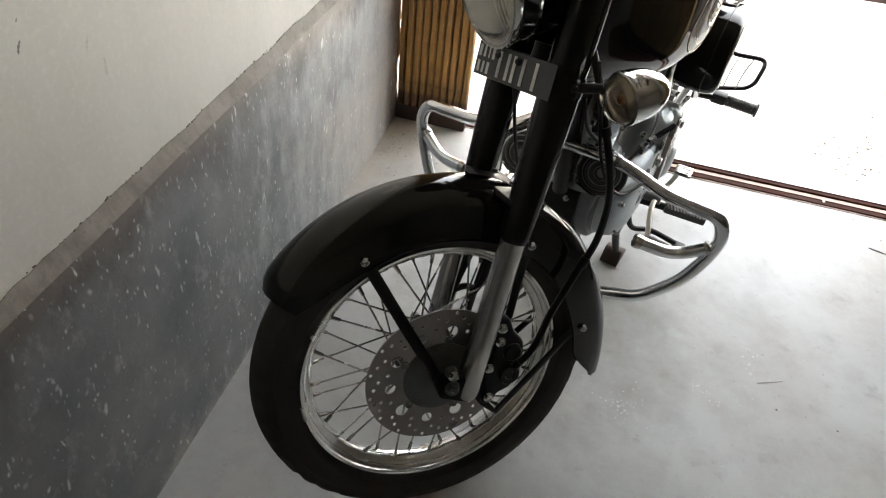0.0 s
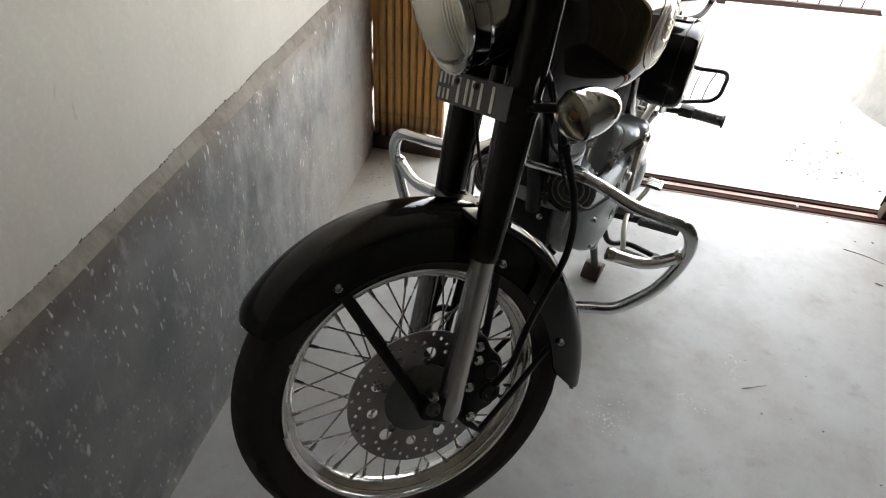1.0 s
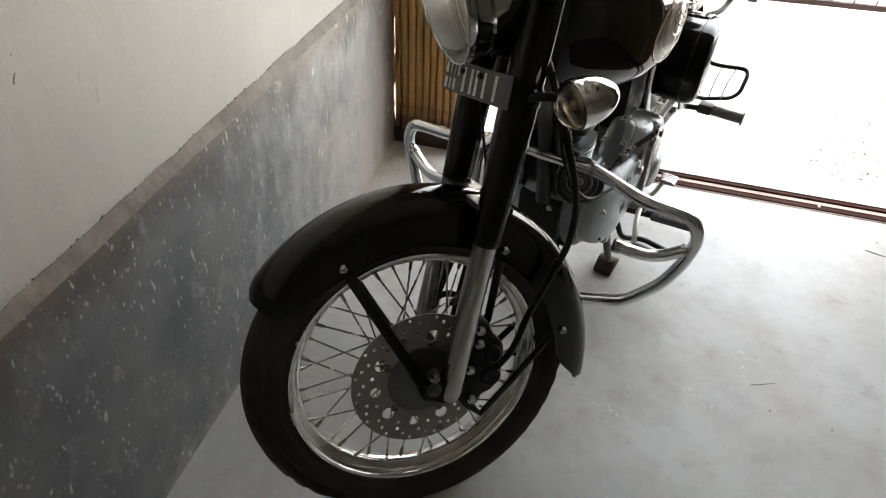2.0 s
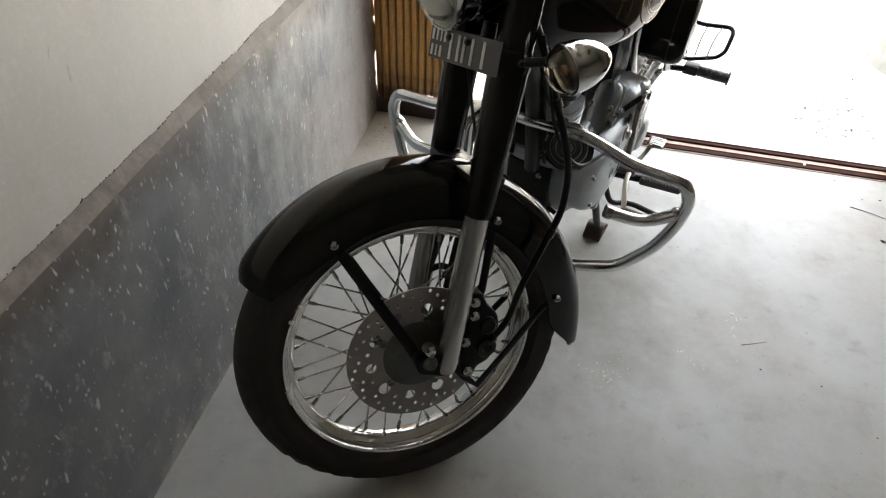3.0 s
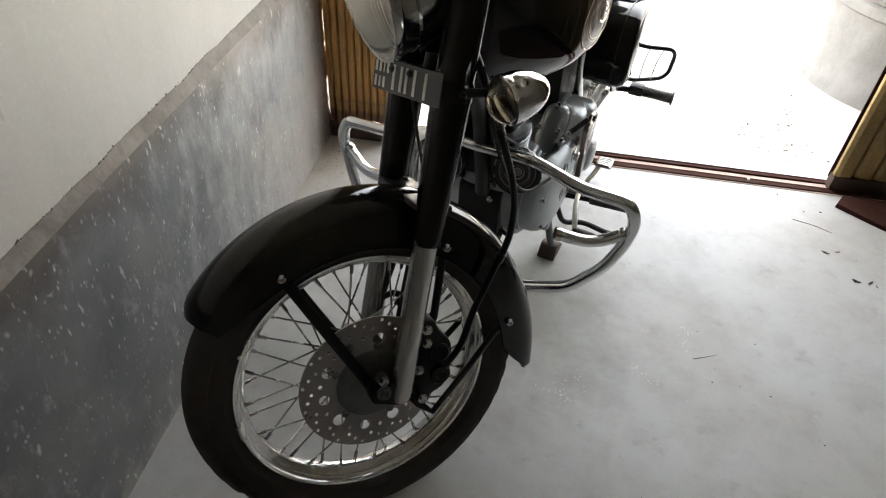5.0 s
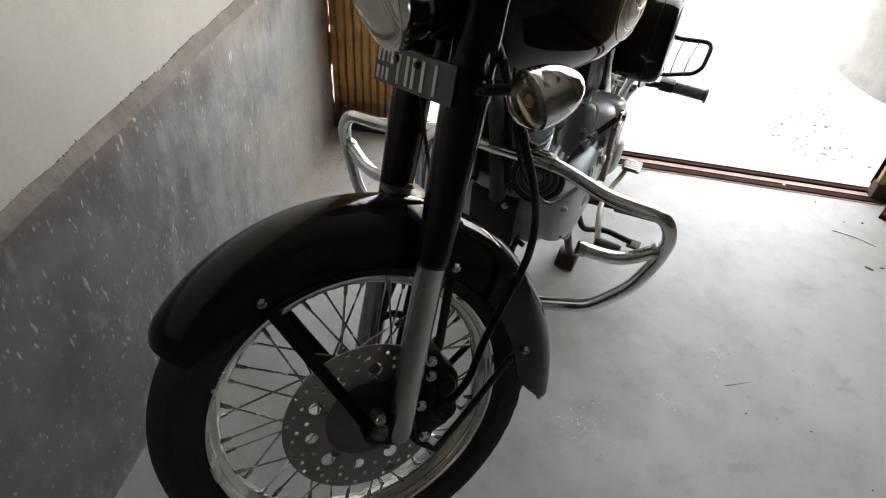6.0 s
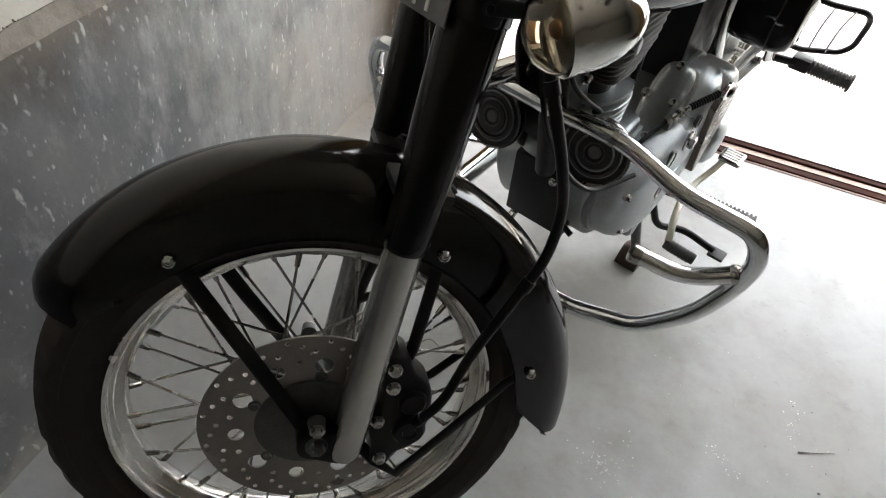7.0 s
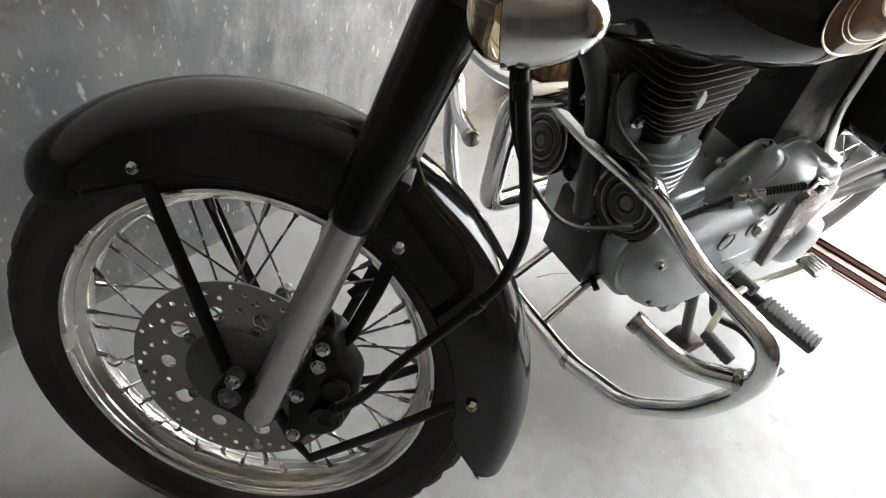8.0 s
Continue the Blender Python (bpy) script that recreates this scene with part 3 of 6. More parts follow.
    spots = [(-0.30, 0.05), (-0.155, 0.03), (-0.05, 0.02), (0.03, 0.05), (0.18, 0.03), (0.33, 0.06), (0.52, 0.05), (0.74, 0.06), (1.0, 0.1)]
    for k in range(170):
        yc, spread = rnd.choice(spots)
        y = rnd.gauss(yc, spread) if rnd.random() < 0.8 else rnd.uniform(-0.5, 1.38)
        y = min(1.40, y)
        s = rnd.choice((0.001, 0.0015, 0.002, 0.004)) * rnd.uniform(0.6, 1.2)
        w = noise.noise((y * 9, 4, 0)) * 0.006 + noise.noise((y * 40, 4, 3)) * 0.004
        m = Matrix.Translation((WALL_X - 0.0172, y, LEDGE_Z + 0.0245 + w + rnd.gauss(0, 0.0016))) @ Matrix.Rotation(rnd.uniform(-0.9, 0.9), 4, "X") @ Matrix.Diagonal((0.0014, s, s * 0.4, 1))
        bmesh.ops.create_icosphere(bm, subdivisions=1, radius=1, matrix=m)
    part("crust", bm, CRUST, wall, "dark flaking crust")["kind"] = "stuff"


west_wall()
# walls beside and over the doorway, and the rest of the room behind the camera
structure("wall_north", merge(box(-0.75, 4.9, 0.06, 0.26, 2.15, 2.8), box(2.3, 4.9, 0.06, 0.26, 0, 2.15), box(-0.75, -0.5565, 0.02, 0.26, 0, 2.15)), WHITEWASH, "whitewashed wall over the doorway", FRONT)
structure("wall_south", box(-0.75, 5.0, -4.8, -4.6, 0, 2.8), LIMED, "plain beige limewashed wall")
structure("wall_east", box(4.7, 4.9, -4.6, 1.95, 0, 2.8), LIMED, "plain beige limewashed wall")
structure("ceiling", box(-0.75, 5.0, -4.8, 2.05, 2.8, 2.95), LIMED, "plain beige limewashed ceiling")
structure("ground_side", merge(box(4.8, 60, -60, 1.3, -0.30, -0.008), box(-60, -0.74, -60, 1.3, -0.30, -0.008), box(-0.74, 4.8, -60, -4.7, -0.3, -0.008)), YARD, "pale concrete ground round the garage")


def threshold():
    # two low steel channels with a dusty strip between them
    sill = structure("threshold", box(-0.56, 2.3, -0.002, 0.086, -0.03, 0.003), SILL_DUST, "worn oxide-red steel door sill set in the floor", FRONT)
    for y0, y1, h in ((0.004, 0.031, 0.010), (0.061, 0.083, 0.013)):
        bm = merge(box(-0.56, 2.3, y0, y1, 0, h * 0.8, 0.002), box(-0.56, 2.3, y1 - 0.006, y1 - 0.001, 0.001, h, 0.0015))
        part("channel", bm, SILL, sill, "dark oxide-red steel channel")
    part("pebble", box(1.07, 1.078, 0.016, 0.028, 0.0045, 0.013, 0.003), CHIP, sill, "small white lime crumb")


threshold()


def folding_gate(name, x0, count, pitch, y, lean, label, paint):
    """A bundle of folded upright steel leaves, each a shallow channel."""
    gate = thing(name, label, "gate", FRONT @ pose(x0, y, 0))
    rnd = random.Random(len(name) + count)
    z0, z1 = 0.05, 2.12
    half = pitch * 0.5 - 0.0019
    prof = [(-half, 0.0), (-half * 0.6, -0.008), (half * 0.6, -0.008), (half, 0.0), (half, 0.016), (half - 0.002, 0.016), (half - 0.002, 0.003), (-half + 0.002, 0.003), (-half + 0.002, 0.016), (-half, 0.016)]
    bm = bmesh.new()
    zs = [z0, z0 + 0.3, z0 + 0.8, z1]
    rings = [[bm.verts.new((px, py, z)) for px, py in prof] for z in zs]
    for a, b in zip(rings, rings[1:]):
        for k in range(len(prof)):
            bm.faces.new((a[k], a[(k + 1) % len(prof)], b[(k + 1) % len(prof)], b[k]))
    bm.faces.new(rings[0])
    bm.faces.new(rings[-1])
    slat = to_mesh("slat", bm, paint, 30)
    for k in range(count):
        part("slat", slat, paint, gate, m=pose(pitch * (k + 0.5), rnd.uniform(-0.004, 0.004) + lean * k, 0, 0, 0, rnd.uniform(-2.5, 2.5)))
    w = pitch * count
    part("bottom_rail", box(0, w, -0.014, 0.03, 0.0, 0.062, 0.003), RUSTY, gate, "rusty bottom rail")
    part("middle_rail", box(0, w, 0.018, 0.024, 0.98, 1.01, 0.001), paint, gate)
    part("back_sheet", box(-0.0045, w - 0.004, 0.026, 0.029, 0.04, 2.1), SILL, gate)
    if x0 < 0:
        # strip against the wall, its edge eaten away so that daylight shows along it
        edge = []
        for k in range(107):
            z = 0.02 * k
            eaten = 0.0
            if 0.09 < z < 0.23:
                eaten = 0.007 + 0.006 * noise.noise((z * 40, 3.1, 0))
            elif z < 0.5:
                eaten = max(0.0, 0.014 * noise.noise((z * 31, 0.7, 0)) - 0.001)
            edge.append((-0.005 - eaten, z))
        part("edge_strip", prism([(-0.03, 0.0)] + edge + [(-0.03, 2.12)], 0.026, 0.03), paint, gate, "rust-eaten strip against the wall")
    part("top_rail", box(0, w, 0.0, 0.03, 2.12, 2.15, 0.003), SILL, gate)
    return gate


folding_gate("folding_gate", -0.5335, 10, 0.0275, -0.022, 0.0, "ochre enamelled steel folding gate, its leaves pushed together by the wall", GATE)
folding_gate("folding_gate", 1.362, 13, 0.07, 0.040, 0.0, "grimy ochre steel gate leaf with rusty foot beside the doorway, its shade in the paint", GATE_SHADED)


def doorstop():
    """A low slab of painted cement at the gate's foot, its near edge cut askew."""
    bm = bmesh.new()
    outline = [(1.362, 1.345), (1.40, 1.405), (2.3, 1.405), (2.3, 0.80), (1.80, 1.02), (1.48, 1.250)]
    low, high = ([bm.verts.new((x, y, z)) for x, y in outline] for z in (-0.01, 0.016))
    bm.faces.new(low)
    top = bm.faces.new(high)
    for k in range(len(outline)):
        n = (k + 1) % len(outline)
        bm.faces.new((low[k], low[n], high[n], high[k]))
    bmesh.ops.bevel(bm, geom=list(top.edges), offset=0.005, segments=2, affect="EDGES", profile=0.6)
    structure("doorstop", bm, SILL, "dark red painted cement kerb at the gate's foot")


doorstop()


def water_tank():
    tank = thing("water_tank", "round limewashed cement water tank in the yard", "water tank", pose(2.01, 2.525, 0))
    prof = [(0.0, -0.01), (0.496, -0.01), (0.492, 0.02), (0.480, 0.06), (0.474, 0.22), (0.470, 0.355), (0.492, 0.367), (0.494, 0.41), (0.478, 0.425), (0.41, 0.425), (0.405, 0.20), (0.0, 0.20)]
    part("tank_wall", lathe(prof, 72, m=Matrix.Rotation(radians(90), 4, "X") @ Matrix.Diagonal((1, 1, -1, 1))), TANKC, tank)
    part("tank_rim", lathe([(0.492, 0.426), (0.497, 0.435), (0.495, 0.45), (0.41, 0.45), (0.405, 0.426)], 72, True, m=Matrix.Rotation(radians(90), 4, "X") @ Matrix.Diagonal((1, 1, -1, 1))), TANKC, tank)
    return tank


water_tank()


def yard_gate():
    gate = thing("yard_gate", "oxide-red steel gate with thin upright bars across the yard", "gate", pose(0.2, 3.62, 0, 0, 0, 4.2))
    part("bottom_rail", box(-1.2, 2.6, -0.02, 0.02, 0.015, 0.048, 0.004), DARK_RED, gate)
    part("top_rail", box(-1.2, 2.6, -0.02, 0.02, 1.35, 1.39, 0.004), DARK_RED, gate)
    for x in (0.84, 0.66, -1.2, 2.6):
        part("post", box(x - 0.025, x + 0.025, -0.025, 0.025, 0.0, 1.42, 0.004), DARK_RED, gate)
    bar = to_mesh("bar", rod((0, 0, 0.05), (0, 0, 1.36), 0.006, 8), DARK_RED)
    for k in range(30):
        x = -1.14 + 0.128 * k
        if abs(x - 0.84) > 0.04 and abs(x - 0.66) > 0.04:
            part("bar", bar, DARK_RED, gate, m=pose(x, 0, 0))


yard_gate()


# ---- the motorcycle ----
BODY = Matrix(((-0.2756, 0.9613, 0, -0.0116), (-0.9613, -0.2756, 0, 0.0949), (0, 0, 1, 0), (0, 0, 0, 1)))
FORK = Matrix(((-0.82794, 0.55639, 0.07035, -0.045), (-0.49074, -0.77948, 0.38935, 0.06546), (0.27147, 0.28784, 0.9184, 0.33001), (0, 0, 0, 1)))
bike = thing("motorcycle", "black and chrome classic motorcycle with leg guards, front wheel turned", "motorcycle", BODY)
STEER = BODY.inverted() @ FORK             # the steered front end, within the motorcycle


def front(name, bm, material, label="", parent=None, m=None):
    """A part of the steered front end: its frame has the hub at its origin, x ahead, y to the left, z up the fork."""
    if parent is None:
        return part(name, bm, material, bike, label, STEER if m is None else STEER @ m)
    return part(name, bm, material, parent, label, m)


# wheel
def wheel(parent, pose_in, name, R=0.340, rim_r=0.2600, half=0.047, spokes=40, disc=True):
    prof = [(rim_r, 0.0295), (rim_r + 0.0005, 0.033), (rim_r - 0.0025, 0.0362), (rim_r - 0.0065, 0.0355), (rim_r - 0.0085, 0.0325), (rim_r - 0.0090, 0.0290), (rim_r - 0.0125, 0.0270), (rim_r - 0.0150, 0.0235), (rim_r - 0.0145, 0.0195), (rim_r - 0.0185, 0.0165), (rim_r - 0.0245, 0.0130), (rim_r - 0.0275, 0.0085), (rim_r - 0.0285, 0.0030)]
    prof = prof + [(r, -h) for r, h in reversed(prof)] + [(rim_r - 0.010, -0.024), (rim_r - 0.02, -0.008), (rim_r - 0.02, 0.008), (rim_r - 0.010, 0.024)]
    rim_bm = lathe(prof, 160, True)
    for v in rim_bm.verts:
        r = math.hypot(v.co.x, v.co.z)
        if r < rim_r - 0.016:
            a = math.atan2(v.co.z, v.co.x) * spokes / (2 * math.pi)
            side = 0.5 + 0.5 * math.cos(2 * math.pi * (a - 0.5 * (v.co.y < 0)))
            k = 1 - 0.0045 * side ** 4 * min(1, (rim_r - 0.016 - r) / 0.008)
            v.co.x *= k
            v.co.z *= k
    rim = part(name, rim_bm, RIM, parent, "chromed steel wheel rim", pose_in)
    # tyre with a blocky tread
    n = 132
    bm = bmesh.new()
    sec = [(rim_r - 0.006, 0.027), (rim_r + 0.006, 0.036), (rim_r + 0.014, 0.0412), (rim_r + 0.0155, 0.0432), (rim_r + 0.026, half - 0.001), (rim_r + 0.042, half), (rim_r + 0.0435, half - 0.0018), (R - 0.022, half - 0.004), (R - 0.016, half - 0.009), (R - 0.0065, 0.026), (R - 0.002, 0.012), (R, 0.002)]
    sec = sec + [(r, -h) for r, h in reversed(sec)]
    rings = []
    for k in range(n):
        a = 2 * math.pi * k / n
        ring = []
        for i, (r, h) in enumerate(sec):
            if i in (8, 9, 14, 15):
                side = 0 if i < 12 else 1
                if (k + side) % 3 == 0:
                    r -= 0.006
            if i in (10, 13) and k % 2 == 0:
                r -= 0.002
            ring.append(bm.verts.new((r * math.cos(a), h, r * math.sin(a))))
        rings.append(ring)
    for k in range(n):
        a, b = rings[k], rings[(k + 1) % n]
        for i in range(len(sec)):
            j = (i + 1) % len(sec)
            bm.faces.new((a[i], a[j], b[j], b[i]))
    part("tyre", bm, RUBBER, rim, "black rubber tyre with blocky tread")
    hub = lathe([(0.014, -0.062), (0.030, -0.060), (0.036, -0.050), (0.062, -0.046), (0.064, -0.040), (0.036, -0.036), (0.030, -0.02), (0.029, 0.018), (0.036, 0.034), (0.060, 0.038), (0.062, 0.044), (0.040, 0.05), (0.022, 0.058)], 40)
    part("hub", hub, HUB, rim, "dark alloy hub")
    # crossed spokes with their nipples
    for s in (1, -1):
        for k in range(spokes // 2):
            a = 2 * math.pi * (k + (0.25 if s > 0 else 0.75)) / (spokes // 2)
            swing = radians(52) * (1 if k % 2 else -1)
            p = Vector((0.058 * math.cos(a + swing), 0.041 * s + (0.003 if k % 4 < 2 else -0.003), 0.058 * math.sin(a + swing)))
            q = Vector(((rim_r - 0.026) * math.cos(a), 0.008 * s, (rim_r - 0.026) * math.sin(a)))
            d = (p - q).normalized()
            bm = merge(rod(p, q, 0.0019, 7), rod(q - d * 0.003, q + d * 0.017, 0.0042, 8, 0.0034))
            part("spoke", bm, CHROME_OLD, rim)
    if disc:
        part("axle", rod((0, -0.115, 0), (0, 0.085, 0), 0.0085, 12), ZINC, rim)
        part("axle_nut", merge(lathe([(0.019, 0.0), (0.019, 0.003)], 20, m=pose(0, 0.083, 0)), lathe([(0.0155, 0.086), (0.0155, 0.096), (0.013, 0.098)], 6), lathe([(0.009, 0.097), (0.009, 0.104), (0.007, 0.106)], 12)), HUB, rim, "dark axle nut")
    return rim


front_wheel = wheel(bike, STEER, "front_wheel")


def ring_fill(outer, holes, thick):
    """A flat plate in x and z with holes right through it, thick along y."""
    bm = bmesh.new()
    edges = []
    for lp in [outer] + holes:
        vs = [bm.verts.new((x, 0, z)) for x, z in lp]
        edges += [bm.edges.new((vs[k], vs[(k + 1) % len(vs)])) for k in range(len(vs))]
    bmesh.ops.triangle_fill(bm, use_beauty=True, use_dissolve=False, edges=edges, normal=(0, 1, 0))
    res = bmesh.ops.extrude_face_region(bm, geom=bm.faces[:])
    bmesh.ops.translate(bm, verts=[v for v in res["geom"] if isinstance(v, bmesh.types.BMVert)], vec=(0, thick, 0))
    return bm


def circle2(cx, cz, r, n):
    return [(cx + r * math.cos(2 * math.pi * k / n), cz + r * math.sin(2 * math.pi * k / n)) for k in range(n)]


def brake_disc():
    holes = [circle2(0, 0, 0.066, 40)]
    for k in range(48):
        a = 2 * math.pi * k / 48
        r = (0.1365, 0.128, 0.1195)[k % 3]
        holes.append(circle2(r * math.cos(a), r * math.sin(a), 0.0035, 8))
    for k in range(10):
        a = 2 * math.pi * (k + 0.5) / 10
        holes.append(circle2(0.0965 * math.cos(a), 0.0965 * math.sin(a), 0.0105 if k % 2 else 0.0125, 14))
        b = a + math.pi / 10
        holes.append(circle2(0.1035 * math.cos(b), 0.1035 * math.sin(b), 0.004, 8))
    bm = ring_fill(circle2(0, 0, 0.1435, 80), holes, 0.003)
    disc = front("brake_disc", bm, DISC, "drilled steel brake disc", front_wheel, pose(0, 0.0545, 0))
    front("disc_carrier", lathe([(0.03, 0.043), (0.070, 0.045), (0.0725, 0.054), (0.0725, 0.060), (0.066, 0.063), (0.045, 0.064), (0.03, 0.068)], 40), HUB, "dark alloy disc carrier", front_wheel)
    for k in range(5):
        a = 2 * math.pi * k / 5 + 0.3
        front("bolt", hexbolt(0.0062, 0.005), HUB, "", front_wheel, pose(0.0795 * math.cos(a), 0.0575, 0.0795 * math.sin(a)))


brake_disc()


# mudguard
def front_fender():
    bm = bmesh.new()
    a0, a1, n = 21.5, 180.0, 66
    outer_rings, inner_rings = [], []
    for k in range(n + 1):
        deg = a0 + (a1 - a0) * k / n
        a = radians(deg)
        flare = max(0.0, (deg - 135) / 50) ** 1.6 * 0.022
        top = 0.381 + flare - 0.005 * max(0.0, (75 - deg) / 55)
        low = 0.283 + flare * 0.8
        if deg < 46:
            low += (1 - (deg - a0) / 24.5) ** 1.5 * 0.030
        if deg < 24:
            top -= (1 - (deg - a0) / 5) ** 2 * 0.010
        if deg > 167:
            low += ((deg - 167) / 13) ** 2 * 0.062
        w = 0.061
        if deg < 30:
            w -= (1 - (deg - a0) / 11) ** 2 * 0.010
        for rings, t in ((outer_rings, 0.0), (inner_rings, 0.0028)):
            ring = []
            for i in range(17):
                u = -1 + 2 * i / 16
                # side skirts below, flowing into a rounded back
                if abs(u) > 0.7:
                    f = (abs(u) - 0.7) / 0.3
                    y, r = math.copysign(w - t - 0.004 * (1 - f) ** 2, u), (top - 0.05) * (1 - f) + low * f
                else:
                    an = (abs(u) / 0.7) * math.pi / 2
                    y = math.copysign((w - t - 0.004) * max(0.0, math.sin(an)), u)
                    r = top - 0.05 + (0.05 - t) * max(0.0, math.cos(an))
                ring.append(bm.verts.new((r * math.cos(a), y, r * math.sin(a))))
            rings.append(ring)
    for rings in (outer_rings, inner_rings):
        for a, b in zip(rings, rings[1:]):
            for i in range(16):
                bm.faces.new((a[i], a[i + 1], b[i + 1], b[i]))
    for i in range(16):
        for k in (0, n):
            bm.faces.new((outer_rings[k][i], outer_rings[k][i + 1], inner_rings[k][i + 1], inner_rings[k][i]))
    for k in range(n):
        for i in (0, 16):
            bm.faces.new((outer_rings[k][i], outer_rings[k + 1][i], inner_rings[k + 1][i], inner_rings[k][i]))
    edges = [[Vector(ring[i].co) for ring in outer_rings] for i in (0, 16)]
    f = front("front_fender", bm, DUSTY_PAINT, "deep glossy black steel mudguard")
    for edge in edges:
        front("rolled_edge", sweep(edge[11:-3], 0.0018, 8), PAINT, "", f)
    for s in (1, -1):
        y = 0.0535 * s

        def bar(points, r=0.0095, up=(0, 1, 0)):
            return sweep(points, r, 12, 0.42, up)
        front("stay", bar([(0.202, y, 0.236), (0.17, y, 0.195), (0.10, y * 1.1, 0.11), (0.03, y * 1.3, 0.028), (0.008, y * 1.35, 0.0)], 0.0105), SATIN, "flat black mudguard stay", f)
        front("stay", bar([(-0.292, y, 0.120), (-0.262, y, 0.090), (-0.20, y * 1.15, 0.0), (-0.135, y * 1.45, -0.072), (-0.098, y * 1.5, -0.045), (-0.05, y * 1.4, 0.0)], 0.0085), SATIN, "flat black mudguard stay", f)
        front("stay", bar([(-0.106, y, 0.290), (-0.108, y, 0.21), (-0.105, y * 1.2, 0.14), (-0.09, y * 1.35, 0.10)], 0.009), SATIN, "flat black mudguard stay", f)
        for x, z in ((0.198, 0.227), (-0.287, 0.117), (-0.106, 0.283)):
            front("bolt", screwhead(0.0075, 0.006), ZINC, "", f, pose(x, 0.063 * s, z, 0, 0, 0 if s > 0 else 180))
        front("rivet", screwhead(0.0045, 0.003), SATIN, "", f, pose(0.245, 0.0605 * s, 0.165, 0, 0, 0 if s > 0 else 180))
    for pts in ([(-0.046, -0.072, 0.05), (-0.053, -0.072, 0.13), (-0.064, -0.066, 0.21), (-0.07, -0.06, 0.275)], [(-0.098, -0.072, 0.04), (-0.10, -0.072, 0.12), (-0.10, -0.066, 0.20), (-0.10, -0.06, 0.275)], [(-0.052, -0.072, 0.118), (-0.075, -0.072, 0.128), (-0.10, -0.072, 0.122)]):
        front("stay", sweep(smooth_line(pts, 5), 0.0075, 10, 0.5, (0, 1, 0)), SATIN, "", f)
    bracket = merge(box(-0.085, -0.015, -0.095, 0.095, 0.362, 0.374, 0.004))
    front("bracket", bracket, SATIN, "black mudguard bracket", f)
    for s in (1, -1):
        front("bolt", hexbolt(0.006, 0.005), SATIN, "", f, pose(-0.045, 0.035 * s, 0.383, 90))


front_fender()


# fork
def fork_leg(s):
    x, y = -0.045, 0.092 * s
    prof = [(0.0, -0.022), (0.017, -0.022), (0.0225, -0.016), (0.0240, -0.004), (0.0240, 0.10), (0.0232, 0.14), (0.0232, 0.300), (0.0240, 0.304), (0.0240, 0.318), (0.02, 0.32)]
    leg = front("fork_leg", lathe(prof, 36, m=pose(x, y, 0, 90) @ Matrix.Diagonal((1, 1, -1, 1))), SLIDER, "brushed alloy fork slider")
    front("fork_cover", lathe([(0.0245, 0.302), (0.0262, 0.304), (0.0272, 0.316), (0.0282, 0.36), (0.0315, 0.45), (0.0335, 0.53), (0.0335, 0.83), (0.02, 0.835)], 36, m=pose(x, y, 0, 90) @ Matrix.Diagonal((1, 1, -1, 1))), PAINT, "glossy black fork shroud", leg)
    # lug that carries the axle ahead of the leg
    lug = prism(loop2([(0.020, 0.0), (0.012, 0.018), (-0.02, 0.026), (-0.045, 0.03), (-0.06, 0.0), (-0.045, -0.024), (-0.01, -0.02), (0.012, -0.016)], 4), y - 0.018, y + 0.016 if s > 0 else y + 0.018, 0.004)
    front("axle_lug", lug, SATIN if s > 0 else SLIDER, "cast axle lug", leg)
    if s > 0:
        front("spindle_nut", merge(lathe([(0.0145, 0.0), (0.0145, 0.003)], 24), lathe([(0.0115, 0.003), (0.0115, 0.009), (0.0095, 0.0105), (0.006, 0.0105), (0.005, 0.006)], 6)), HUB, "dark spindle nut", leg, pose(-0.004, y + 0.016, 0.008))
    front("pinch_bolt", hexbolt(0.0075, 0.007), ZINC, "", leg, pose(0.0, y + 0.016 * s, 0.034, 0, 0, 0 if s > 0 else 180))
    front("boss", lathe([(0.012, 0.0), (0.010, 0.016)], 16, m=pose(0.0, y, 0.034, 0, 0, 0 if s > 0 else 180)), HUB, "", leg)
    return leg


for s in (1, -1):
    fork_leg(s)
yoke = front("lower_yoke", prism([(-0.09, 0.548), (-0.012, 0.548), (-0.006, 0.556), (-0.006, 0.588), (-0.012, 0.596), (-0.09, 0.596)], -0.062, 0.062, 0.006), SATIN, "black fork yoke")
for s in (1, -1):
    front("clamp", lathe([(0.0345, 0.556), (0.036, 0.559), (0.036, 0.584), (0.0345, 0.588)], 28, m=pose(-0.045, 0.092 * s, 0, 90) @ Matrix.Diagonal((1, 1, -1, 1))), PAINT, "", yoke)
    front("bolt", hexbolt(0.005, 0.005), SATIN, "", yoke, pose(-0.045, 0.127 * s, 0.572, 0, 0, 0 if s > 0 else 180))


